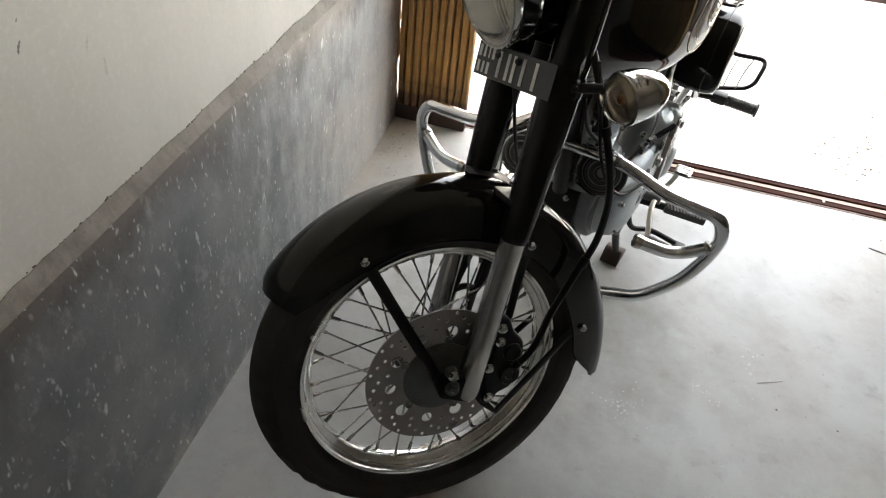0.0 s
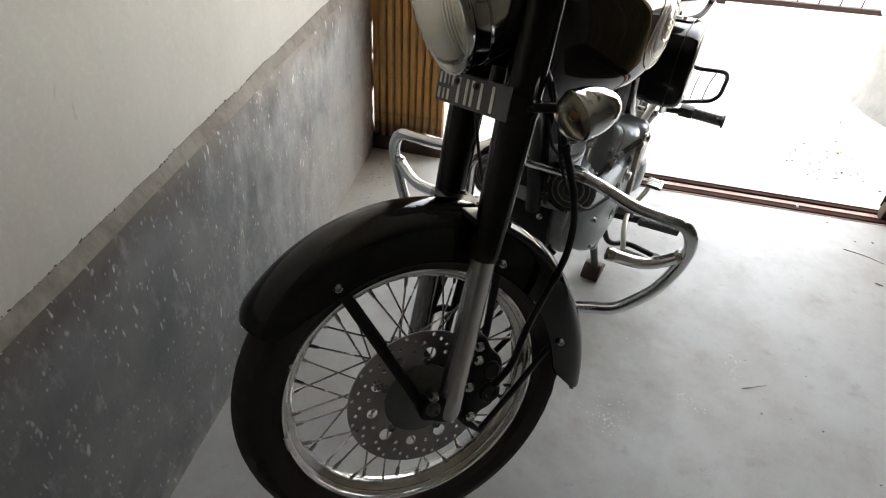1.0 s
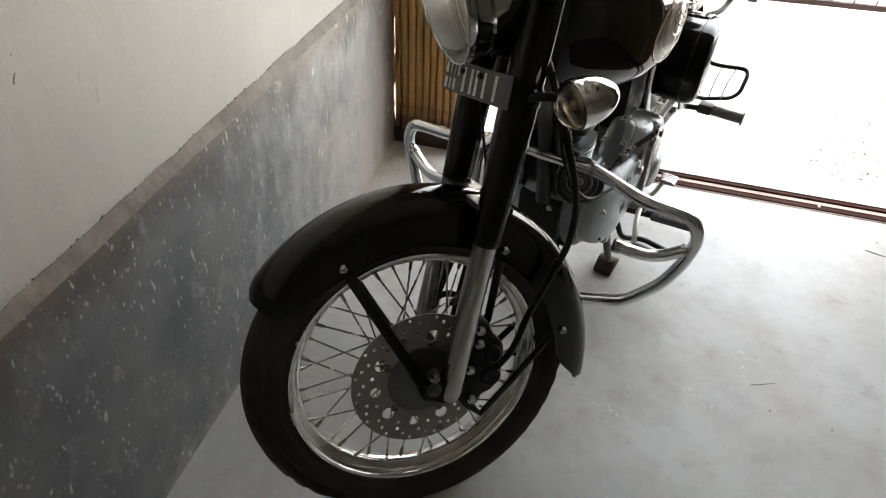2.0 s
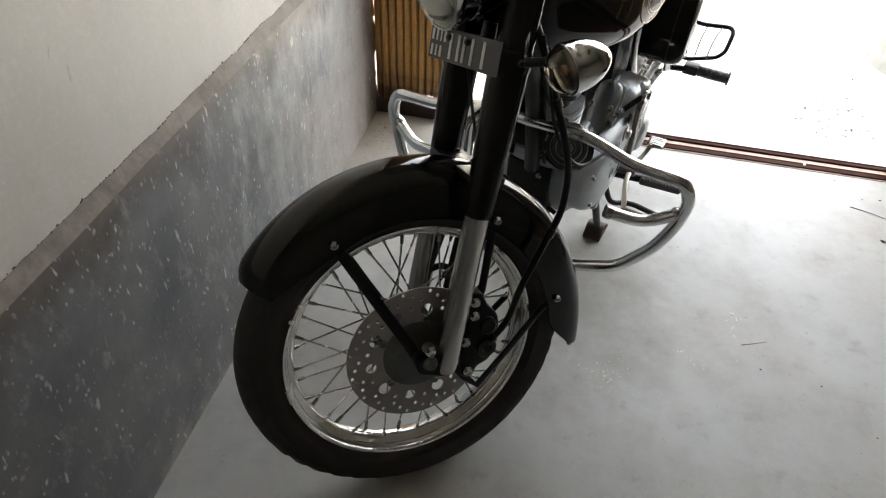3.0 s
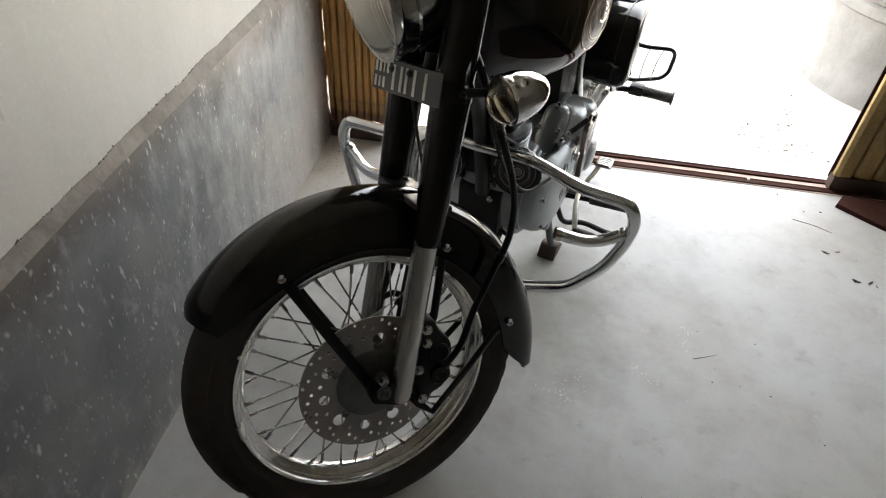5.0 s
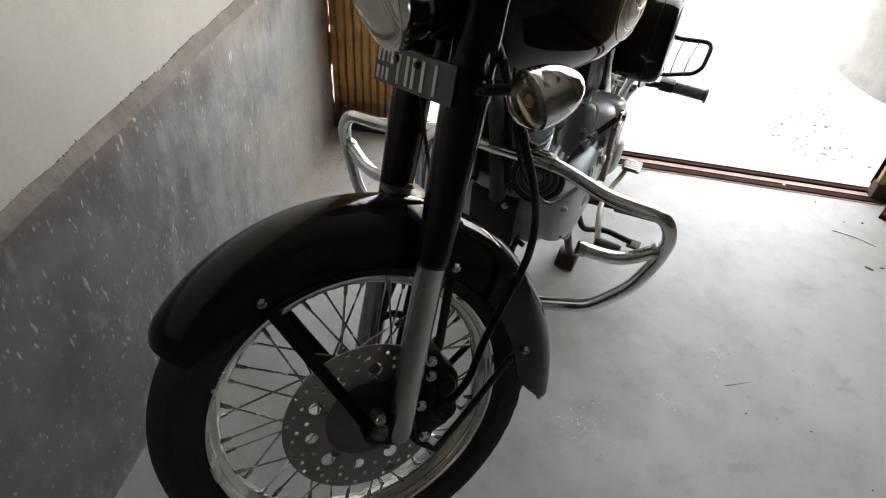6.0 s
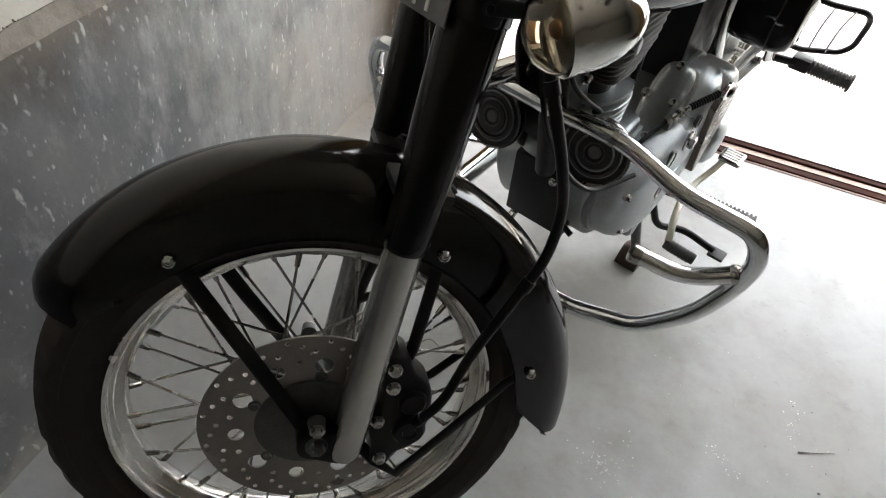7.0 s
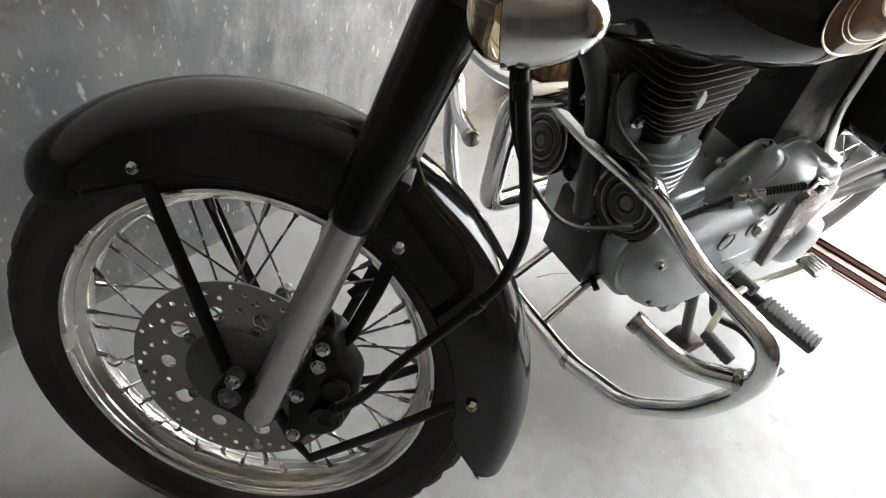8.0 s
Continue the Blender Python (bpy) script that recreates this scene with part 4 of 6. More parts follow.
# caliper and hose
def caliper():
    out = loop2([(-0.066, 0.140), (-0.092, 0.146), (-0.112, 0.120), (-0.140, 0.095), (-0.150, 0.045), (-0.143, 0.0), (-0.118, -0.020), (-0.112, -0.040), (-0.090, -0.040), (-0.083, -0.01), (-0.070, 0.03), (-0.078, 0.07)], 4)
    c = front("brake_caliper", prism(out, 0.040, 0.092, 0.008), SATIN, "black brake caliper with zinc bolts")
    front("piston_housing", lathe([(0.023, 0.085), (0.023, 0.097), (0.019, 0.102), (0.010, 0.102), (0.008, 0.099)], 28, m=pose(-0.124, 0, 0.030)), SATIN, "", c)
    front("piston_housing", lathe([(0.019, 0.085), (0.019, 0.096), (0.015, 0.100)], 28, m=pose(-0.117, 0, 0.078)), SATIN, "", c)
    for x, z in ((-0.081, 0.127), (-0.086, 0.098), (-0.098, -0.026), (-0.079, 0.040)):
        front("bolt", hexbolt(0.0072, 0.007), ZINC, "bright zinc bolt", c, pose(x, 0.092, z))
    front("bracket", prism(loop2([(-0.055, 0.16), (-0.075, 0.165), (-0.09, 0.12), (-0.085, 0.05), (-0.06, 0.02), (-0.05, 0.06)], 3), 0.066, 0.076, 0.002), SATIN, "", c)
    line = smooth_line([(-0.128, 0.105, 0.055), (-0.150, 0.108, 0.10), (-0.172, 0.095, 0.165), (-0.205, 0.084, 0.245), (-0.222, 0.086, 0.31), (-0.214, 0.095, 0.375), (-0.186, 0.112, 0.43), (-0.152, 0.122, 0.485), (-0.118, 0.124, 0.54), (-0.085, 0.118, 0.60), (-0.06, 0.09, 0.66)], 8)
    hose = front("brake_hose", sweep(line, 0.0068, 12), RUBBER2, "black rubber brake hose")
    for k in (26, 60):
        a, b = line[k], line[k + 2]
        front("clip", rod(a, b, 0.0092, 12), SATIN, "", hose)
    front("banjo", rod((-0.128, 0.100, 0.05), (-0.132, 0.106, 0.066), 0.008, 12), SATIN, "", hose)
    line = smooth_line([(-0.02, -0.05, 0.60), (-0.03, -0.02, 0.53), (-0.045, 0.0, 0.46), (-0.06, 0.03, 0.40), (-0.10, 0.05, 0.36)], 8)
    front("control_cable", sweep(line, 0.0032, 8), RUBBER2, "thin black control cable")
    line = smooth_line([(-0.075, 0.125, 0.62), (-0.105, 0.128, 0.55), (-0.145, 0.112, 0.48), (-0.195, 0.09, 0.43), (-0.26, 0.06, 0.40), (-0.33, 0.03, 0.42)], 8)
    front("control_cable", sweep(line, 0.0032, 8), RUBBER2, "thin black control cable")


caliper()


# headlamp and its black nacelle
HEAD = pose(0.084, 0.004, 0.685, 0, 28, 2)      # x along the beam


def headlamp():
    turn = HEAD @ pose(0, 0, 0, 0, 0, -90)   # local y along the beam
    body = [(0.058, -0.120), (0.078, -0.110), (0.088, -0.092), (0.0925, -0.066), (0.0935, -0.045), (0.0965, -0.034), (0.0975, -0.012), (0.099, -0.010), (0.1015, -0.004), (0.1015, 0.003), (0.0995, 0.007), (0.0965, 0.008), (0.0945, 0.002), (0.072, -0.03), (0.02, -0.05)]
    lamp = front("headlamp", lathe(body, 64, m=turn), CHROME, "round chrome headlamp with fluted glass")
    front("reflector", lathe([(0.0942, 0.0), (0.078, -0.022), (0.05, -0.04), (0.02, -0.048), (0.012, -0.03), (0.001, -0.028)], 48, m=turn), SILVER, "", lamp)
    # domed glass with upright flutes
    bm = bmesh.new()
    R, cols, rows = 0.0945, 176, 20
    sheets = []
    for layer in (0, 1):
        grid = []
        for i in range(cols + 1):
            x = R * 0.9995 * (2 * i / cols - 1)
            reach = math.sqrt(max(0.0, R * R - x * x))
            line = []
            for k in range(rows + 1):
                z = reach * (2 * k / rows - 1)
                r = min(1.0, math.hypot(x, z) / R)
                dome = 0.024 * (1 - r * r) + 0.004
                flute = 0.0013 * math.cos(x * 2 * math.pi / 0.0072) * min(1.0, max(0.0, (0.95 - r) * 14))
                line.append(bm.verts.new((x, dome + flute if layer else dome - 0.004, z)))
            grid.append(line)
        for p, q in zip(grid, grid[1:]):
            for k in range(rows):
                bm.faces.new((p[k], p[k + 1], q[k + 1], q[k]))
        sheets.append(grid)
    lo, hi = sheets
    for i in range(cols):
        for k in (0, rows):
            bm.faces.new((lo[i][k], lo[i + 1][k], hi[i + 1][k], hi[i][k]))
    for k in range(rows):
        for i in (0, cols):
            bm.faces.new((lo[i][k], lo[i][k + 1], hi[i][k + 1], hi[i][k]))
    bmesh.ops.transform(bm, matrix=turn, verts=bm.verts)
    front("lens", bm, LENS, "fluted clear glass", lamp).visible_shadow = False
    # peak over the glass
    bm = bmesh.new()
    rings = []
    for k in range(33):
        a = radians(25 + 130 * k / 32)
        out = 0.036 * max(0.0, math.sin((a - radians(25)) / radians(130) * math.pi)) ** 0.7 + 0.012
        rings.append([bm.verts.new(p) for p in (
            (0.103 * math.cos(a), -0.012, 0.103 * math.sin(a)), (0.107 * math.cos(a), 0.012, 0.107 * math.sin(a)),
            (0.104 * math.cos(a), out, 0.104 * math.sin(a) - out * 0.08), (0.102 * math.cos(a), out, 0.102 * math.sin(a) - out * 0.08 - 0.003),
            (0.104 * math.cos(a), 0.012, 0.104 * math.sin(a)), (0.1017 * math.cos(a), -0.012, 0.1017 * math.sin(a)))])
    for a, b in zip(rings, rings[1:]):
        for i in range(6):
            bm.faces.new((a[i], a[(i + 1) % 6], b[(i + 1) % 6], b[i]))
    bm.faces.new(rings[0])
    bm.faces.new(rings[-1])
    bmesh.ops.transform(bm, matrix=turn, verts=bm.verts)
    front("peak", bm, CHROME, "chrome headlamp peak", lamp)
    bm = lathe([(0.0925, -0.042), (0.0975, -0.041), (0.0975, -0.037), (0.0935, -0.036)], 64, True, m=turn)
    front("bead", bm, CHROME_OLD, "", lamp)
    front("screw", screwhead(0.0045, 0.003), ZINC, "", lamp, HEAD @ pose(-0.02, 0.088, 0.04, 0, 0, 0))
    # nacelle
    secs = []
    for x, hw, zc, hh in ((0.035, 0.080, 0.690, 0.080), (0.0, 0.086, 0.705, 0.092), (-0.05, 0.088, 0.735, 0.100), (-0.08, 0.080, 0.765, 0.085), (-0.10, 0.060, 0.79, 0.055)):
        secs.append([(x - 0.3 * (z + zc - 0.7), y, z + zc) for y, z in superellipse(hw, hh, 2.4, 40)])
    nac = front("nacelle", loft(secs), PAINT, "glossy black headlamp nacelle")
    for s in (1, -1):
        front("pilot_lamp", lathe([(0.014, -0.01), (0.016, 0.0), (0.016, 0.006), (0.012, 0.010)], 20, m=pose(-0.005, 0.05 * s, 0.775, 0, 0, -90)), CHROME, "", nac)


headlamp()


def number_plate():
    M = pose(0.0153, 0, 0.571, 0, 1.5, 12.8) @ pose(0, 0.025, 0, 0, 0, -90)   # local y ahead, local x to the right
    p = front("number_plate", box(-0.0975, 0.0975, 0, 0.0016, -0.027, 0.028, 0.0006, 1), PLATE, "dark grey number plate with pale raised bars", m=M)
    # pale bars where the characters stand; local x is to the motorcycle's right

    def bars(items):
        for x, z, w, h in items:
            front("plate_bar", box(x - w / 2, x + w / 2, 0.0016, 0.0030, z - h / 2, z + h / 2, 0.0005, 1), LETTER, "", p)
    bars([(0.088 - 0.0118 * k, 0.0135, w, 0.019) for k, w in enumerate((0.0065, 0.005, 0.003, 0.0065))])
    bars([(0.087 - 0.0125 * k, -0.0125, w, 0.019) for k, w in enumerate((0.0065, 0.005, 0.0065))])
    bars([(x, 0.0, 0.0072, 0.043) for x in (0.034, 0.012, -0.003, -0.026, -0.056)])
    for x in (0.040, -0.012):
        front("screw", hexbolt(0.0048, 0.005), SATIN, "", p, pose(x, 0.0018, 0.014))
    front("bracket", box(-0.045, 0.045, -0.03, -0.001, -0.008, 0.008, 0.002), SATIN, "", p)


number_plate()


def indicator(s):
    a, b = Vector((-0.083, 0.199 * s, 0.580)), Vector((-0.173, 0.202 * s, 0.6225))
    M = along(a, b)
    shell = [(0.037, -0.004), (0.0403, -0.003), (0.0407, 0.003), (0.0392, 0.006), (0.0395, 0.012), (0.039, 0.021), (0.0365, 0.034), (0.0325, 0.046), (0.026, 0.058), (0.0172, 0.068), (0.0076, 0.0735), (0.0, 0.075)]
    ind = front("turn_indicator", lathe(shell, 40, m=M), CHROME, "bullet-shaped chrome turn indicator with an amber lens")
    front("lens", lathe([(0.0, -0.031), (0.012, -0.030), (0.024, -0.0255), (0.0325, -0.0165), (0.0365, -0.008), (0.0372, -0.003), (0.035, -0.003), (0.0342, -0.008), (0.030, -0.0155), (0.022, -0.023), (0.011, -0.0275), (0.0, -0.0285)], 36, m=M), AMBER, "pale amber lens", ind).visible_shadow = False
    front("stem", sweep(smooth_line([(-0.047, 0.120 * s, 0.572), (-0.075, 0.138 * s, 0.580), (-0.105, 0.163 * s, 0.588)], 5), 0.0078, 14), RUBBER2, "", ind)
    front("bulb_plate", lathe([(0.0, 0.016), (0.014, 0.014), (0.028, 0.006), (0.036, -0.001), (0.0365, 0.002), (0.028, 0.010), (0.0, 0.020)], 28, m=M), SILVER, "", ind)
    front("bulb", lathe([(0.006, 0.015), (0.009, 0.002), (0.0085, -0.006), (0.005, -0.010), (0.0, -0.011)], 16, m=M), BULB, "", ind)
    return ind


for s in (1, -1):
    indicator(s)


def handlebar():
    line = smooth_line([(-0.20, 0.38, 0.86), (-0.19, 0.27, 0.885), (-0.155, 0.16, 0.885), (-0.13, 0.08, 0.84), (-0.12, 0, 0.83), (-0.13, -0.08, 0.84), (-0.155, -0.16, 0.885), (-0.19, -0.27, 0.885), (-0.20, -0.38, 0.86)], 8)
    hb = front("handlebar", sweep(line, 0.011, 14), CHROME, "chrome handlebar")
    for s in (1, -1):
        front("grip", rod((-0.1925, 0.275 * s, 0.8835), (-0.20, 0.385 * s, 0.859), 0.0165, 16, bevel=0.003), RUBBER2, "black rubber grip", hb)
        front("lever", sweep(smooth_line([(-0.17, 0.23 * s, 0.875), (-0.13, 0.27 * s, 0.87), (-0.125, 0.37 * s, 0.845)], 6), 0.005, 10), CHROME, "", hb)


handlebar()


# frame, tank and seat: x ahead, y left, z up, from under the steering head
def tube_part(name, points, r, material, label="", parent=None, bend=0.05, n=16, flat=1.0):
    return part(name, sweep(rounded_line(points, bend), r, n, flat), material, parent or bike, label)


frame_ob = tube_part("frame", [(-0.30, 0, 0.86), (-0.435, 0, 0.70), (-0.475, 0, 0.59), (-0.515, 0, 0.42)], 0.0185, SATIN, "black steel frame tube")
tube_part("head_tube", [(-0.203, 0, 0.82), (-0.235, 0, 0.89)], 0.03, RUBBER2, "", frame_ob)
tube_part("top_tube", [(-0.22, 0, 0.83), (-0.60, 0, 0.78), (-0.90, 0, 0.70), (-0.97, 0, 0.36)], 0.018, SATIN, "", frame_ob, 0.1)
for s in (1, -1):
    tube_part("rear_rail", [(-0.85, 0.03 * s, 0.72), (-0.95, 0.10 * s, 0.715), (-1.55, 0.11 * s, 0.70)], 0.013, SATIN, "", frame_ob)
    tube_part("side_tube", [(-0.915, 0.10 * s, 0.735), (-0.92, 0.10 * s, 0.58), (-1.03, 0.105 * s, 0.41)], 0.0095, CHROME if s > 0 else SATIN, "", frame_ob)
    tube_part("swing_arm", [(-0.98, 0.09 * s, 0.34), (-1.36, 0.105 * s, 0.325)], 0.018, SATIN, "black swing arm", bike)
    # shock absorber
    a, b = Vector((-1.12, 0.135 * s, 0.70)), Vector((-1.33, 0.14 * s, 0.36))
    d = (b - a).normalized()
    shock = part("shock_absorber", rod(a, b, 0.012, 12), CHROME, bike, "chrome rear shock absorber")
    u = d.orthogonal().normalized()
    v = d.cross(u)
    coil = [a + d * (0.03 + 0.30 * k / 130) + 0.027 * (math.cos(k * 0.55) * u + math.sin(k * 0.55) * v) for k in range(131)]
    part("spring", sweep(coil, 0.0045, 8), CHROME, shock, "chrome spring")


def tank():
    secs = []
    # x, half width, top, underside: a wedge that widens to the rear, its top falling towards the saddle
    shape = ((-0.240, 0.035, 1.03, 0.90), (-0.248, 0.055, 1.065, 0.86), (-0.265, 0.068, 1.083, 0.83), (-0.30, 0.081, 1.085, 0.805), (-0.36, 0.098, 1.078, 0.785), (-0.43, 0.118, 1.063, 0.764), (-0.50, 0.138, 1.044, 0.748), (-0.57, 0.156, 1.024, 0.738), (-0.63, 0.168, 1.007, 0.735), (-0.69, 0.175, 0.988, 0.740), (-0.75, 0.174, 0.968, 0.753), (-0.80, 0.160, 0.946, 0.770), (-0.835, 0.134, 0.926, 0.788), (-0.858, 0.098, 0.906, 0.806), (-0.868, 0.055, 0.886, 0.822))
    for x, hw, top, low in shape:
        mid = low + 0.42 * (top - low)
        upper, lower = superellipse(hw, 1, 2.7, 72), superellipse(hw, 1, 4.2, 72)
        secs.append([(x, u[0], mid + u[1] * (top - mid)) if u[1] > 0 else (x, d[0], mid + d[1] * (mid - low)) for u, d in zip(upper, lower)])
    t = part("fuel_tank", loft(secs), PAINT, bike, "glossy black fuel tank with gold pinstripes")

    def surface(x, z):
        for a, b in zip(shape, shape[1:]):
            if b[0] <= x <= a[0]:
                f = (x - a[0]) / (b[0] - a[0])
                hw, top, low = (a[i] + f * (b[i] - a[i]) for i in (1, 2, 3))
                mid = low + 0.42 * (top - low)
                q = min(1.0, abs(z - mid) / ((top - mid) if z > mid else (mid - low)))
                e = 2.7 if z > mid else 4.2
                return hw * (1 - q ** e) ** (1 / e)
        return 0.1
    for s in (1, -1):
        # copper-brown painted panel within the outer stripe
        bm = bmesh.new()
        rings = []
        for i in range(13):
            g = 0.985 * i / 12
            ring = []
            for k in range(48 if i else 1):
                a = 2 * math.pi * k / 48
                x, z = -0.700 + 0.118 * g * math.cos(a), 0.858 + 0.078 * g * math.sin(a) - 0.02 * math.cos(a) * g
                ring.append(bm.verts.new((x, s * (surface(x, z) + 0.0007), z)))
            rings.append(ring)
        for i in range(12):
            for k in range(48):
                if i == 0:
                    bm.faces.new((rings[0][0], rings[1][k], rings[1][(k + 1) % 48]))
                else:
                    bm.faces.new((rings[i][k], rings[i + 1][k], rings[i + 1][(k + 1) % 48], rings[i][(k + 1) % 48]))
        part("side_panel", bm, COPPER, t, "copper-brown painted side panel")
        for grow, r in ((1.0, 0.0019), (0.80, 0.0009), (0.74, 0.0009)):
            line = []
            for k in range(64):
                a = 2 * math.pi * k / 64
                x, z = -0.700 + 0.118 * grow * math.cos(a), 0.858 + 0.078 * grow * math.sin(a) - 0.02 * math.cos(a) * grow
                line.append((x, s * (surface(x, z) + 0.0006), z))
            part("pinstripe", sweep(line, r, 8, 0.5, (0, s, 0), closed=True), CREAM, t, "gold pinstripe")
        ring = []
        for k in range(40):
            a = 2 * math.pi * k / 40
            x, z = -0.705 + 0.052 * math.cos(a), 0.858 + 0.032 * math.sin(a)
            ring.append((x, s * (surface(x, z) + 0.001), z))
        part("badge", sweep(ring, 0.0028, 10, 0.5, (0, s, 0), closed=True), CREAM, t, "oval gold badge")
        for k in (-1, 0, 1):
            xs = [(-0.705 + 0.038 * u, 0.858 + 0.012 * k + 0.008 * math.sin(u * 4)) for u in (-1, -0.5, 0, 0.5, 1)]
            part("badge_wing", sweep(smooth_line([(x, s * (surface(x, z) + 0.002), z) for x, z in xs], 4), 0.0017, 8, 0.5, (0, s, 0)), CREAM, t, "")
    part("filler_cap", lathe([(0.034, 0.0), (0.036, 0.006), (0.034, 0.016), (0.026, 0.020), (0.0, 0.021)], 32, m=pose(-0.44, 0, 1.055, 90) @ Matrix.Diagonal((1, 1, -1, 1))), CHROME, t, "chrome filler cap")


tank()


def seats():
    secs = []
    for x, hw, zc, hh in ((-0.87, 0.05, 0.84, 0.02), (-0.89, 0.075, 0.84, 0.035), (-0.98, 0.10, 0.842, 0.042), (-1.10, 0.155, 0.845, 0.045), (-1.18, 0.158, 0.85, 0.045), (-1.215, 0.13, 0.855, 0.035), (-1.225, 0.07, 0.858, 0.02)):
        secs.append([(x, y, z + zc) for y, z in superellipse(hw, hh, 2.6, 36)])
    st = part("saddle", loft(secs), SEAT, bike, "black vinyl saddle")
    for s in (1, -1):
        coil = [(-1.16 + 0.020 * math.cos(k * 0.6), 0.10 * s + 0.020 * math.sin(k * 0.6), 0.70 + 0.11 * k / 72) for k in range(73)]
        part("seat_spring", sweep(coil, 0.0035, 8), CHROME, st, "chrome saddle spring")
    secs = []
    for x, hw, zc, hh in ((-1.26, 0.06, 0.80, 0.02), (-1.28, 0.09, 0.80, 0.035), (-1.40, 0.105, 0.80, 0.042), (-1.52, 0.095, 0.80, 0.038), (-1.55, 0.06, 0.80, 0.02)):
        secs.append([(x, y, z + zc) for y, z in superellipse(hw, hh, 2.6, 32)])
    part("pillion_seat", loft(secs), SEAT, bike, "black vinyl pillion seat")
    tube_part("grab_rail", [(-1.17, 0.10, 0.765), (-1.20, 0.172, 0.778), (-1.30, 0.186, 0.762), (-1.385, 0.182, 0.712), (-1.30, 0.172, 0.692), (-1.20, 0.11, 0.692)], 0.009, SATIN, "black grab rail", None, 0.04)


seats()


def side_box():
    # rounded steel box below the saddle
    secs = []
    for y, f in ((0.095, 0.93), (0.112, 0.98), (0.142, 1.0), (0.178, 1.0), (0.201, 0.97), (0.213, 0.91), (0.219, 0.80)):
        secs.append([(-1.062 + 0.105 * f * a - 0.02 * b, y, 0.638 + 0.102 * f * b) for a, b in superellipse(1, 1, 3.6, 40)])
    b = part("tool_box", loft(secs), PAINT, bike, "rounded black tool box with a chrome lid bead")
    line = [(-1.062 + 0.1055 * p - 0.02 * q, 0.179, 0.638 + 0.1025 * q) for p, q in superellipse(1, 1, 3.6, 48)]
    part("bead", sweep(line, 0.0014, 8, closed=True), SATIN, b)
    secs = []
    for y, f in ((-0.085, 0.93), (-0.10, 0.98), (-0.19, 1.0), (-0.205, 0.96), (-0.212, 0.86)):
        secs.append([(-1.04 + 0.125 * f * p - 0.02 * q, y, 0.655 + 0.108 * f * q) for p, q in superellipse(1, 1, 5.0, 40)])
    part("air_box", loft(secs), PAINT, bike, "rounded black air box")
    part("battery_cover", box(-0.97, -0.80, -0.075, 0.085, 0.50, 0.70, 0.012), RUBBER2, bike, "black battery cover")


side_box()


def saree_guard():
    g = tube_part("side_guard", [(-1.34, 0.16, 0.53), (-1.36, 0.205, 0.515), (-1.385, 0.288, 0.515), (-1.41, 0.298, 0.488), (-1.42, 0.292, 0.420), (-1.41, 0.272, 0.400), (-1.36, 0.19, 0.395), (-1.34, 0.16, 0.41)], 0.0068, SATIN, "black tubular foot guard", None, 0.02)
    for y, b in ((0.212, 0.01), (0.250, 0.014)):
        part("wire", sweep(smooth_line([(-1.372, y + b, 0.515), (-1.38, y, 0.46), (-1.385, y - b * 0.4, 0.399)], 5), 0.0022, 8), CHROME_OLD, g)
    p = part("pillion_footrest", rod((-1.34, 0.15, 0.365), (-1.37, 0.235, 0.362), 0.010, 12), SATIN, bike, "black pillion footrest")
    part("hinge", box(-1.388, -1.348, 0.188, 0.234, 0.348, 0.380, 0.005), SATIN, p)
    rubber = rod((-1.367, 0.232, 0.3625), (-1.376, 0.330, 0.357), 0.0155, 18, bevel=0.003)
    part("rubber", rubber, PEG, p, "ribbed black rubber")
    a, b = Vector((-1.3675, 0.236, 0.3622)), Vector((-1.3755, 0.327, 0.3572))
    for k in range(13):
        part("rib", rod(a.lerp(b, k / 13), a.lerp(b, (k + 0.55) / 13), 0.0188, 16, bevel=0.001), PEG, p)
    part("end_flange", rod(b, b + (b - a).normalized() * 0.006, 0.0225, 18, bevel=0.0015), PEG, p)


saree_guard()


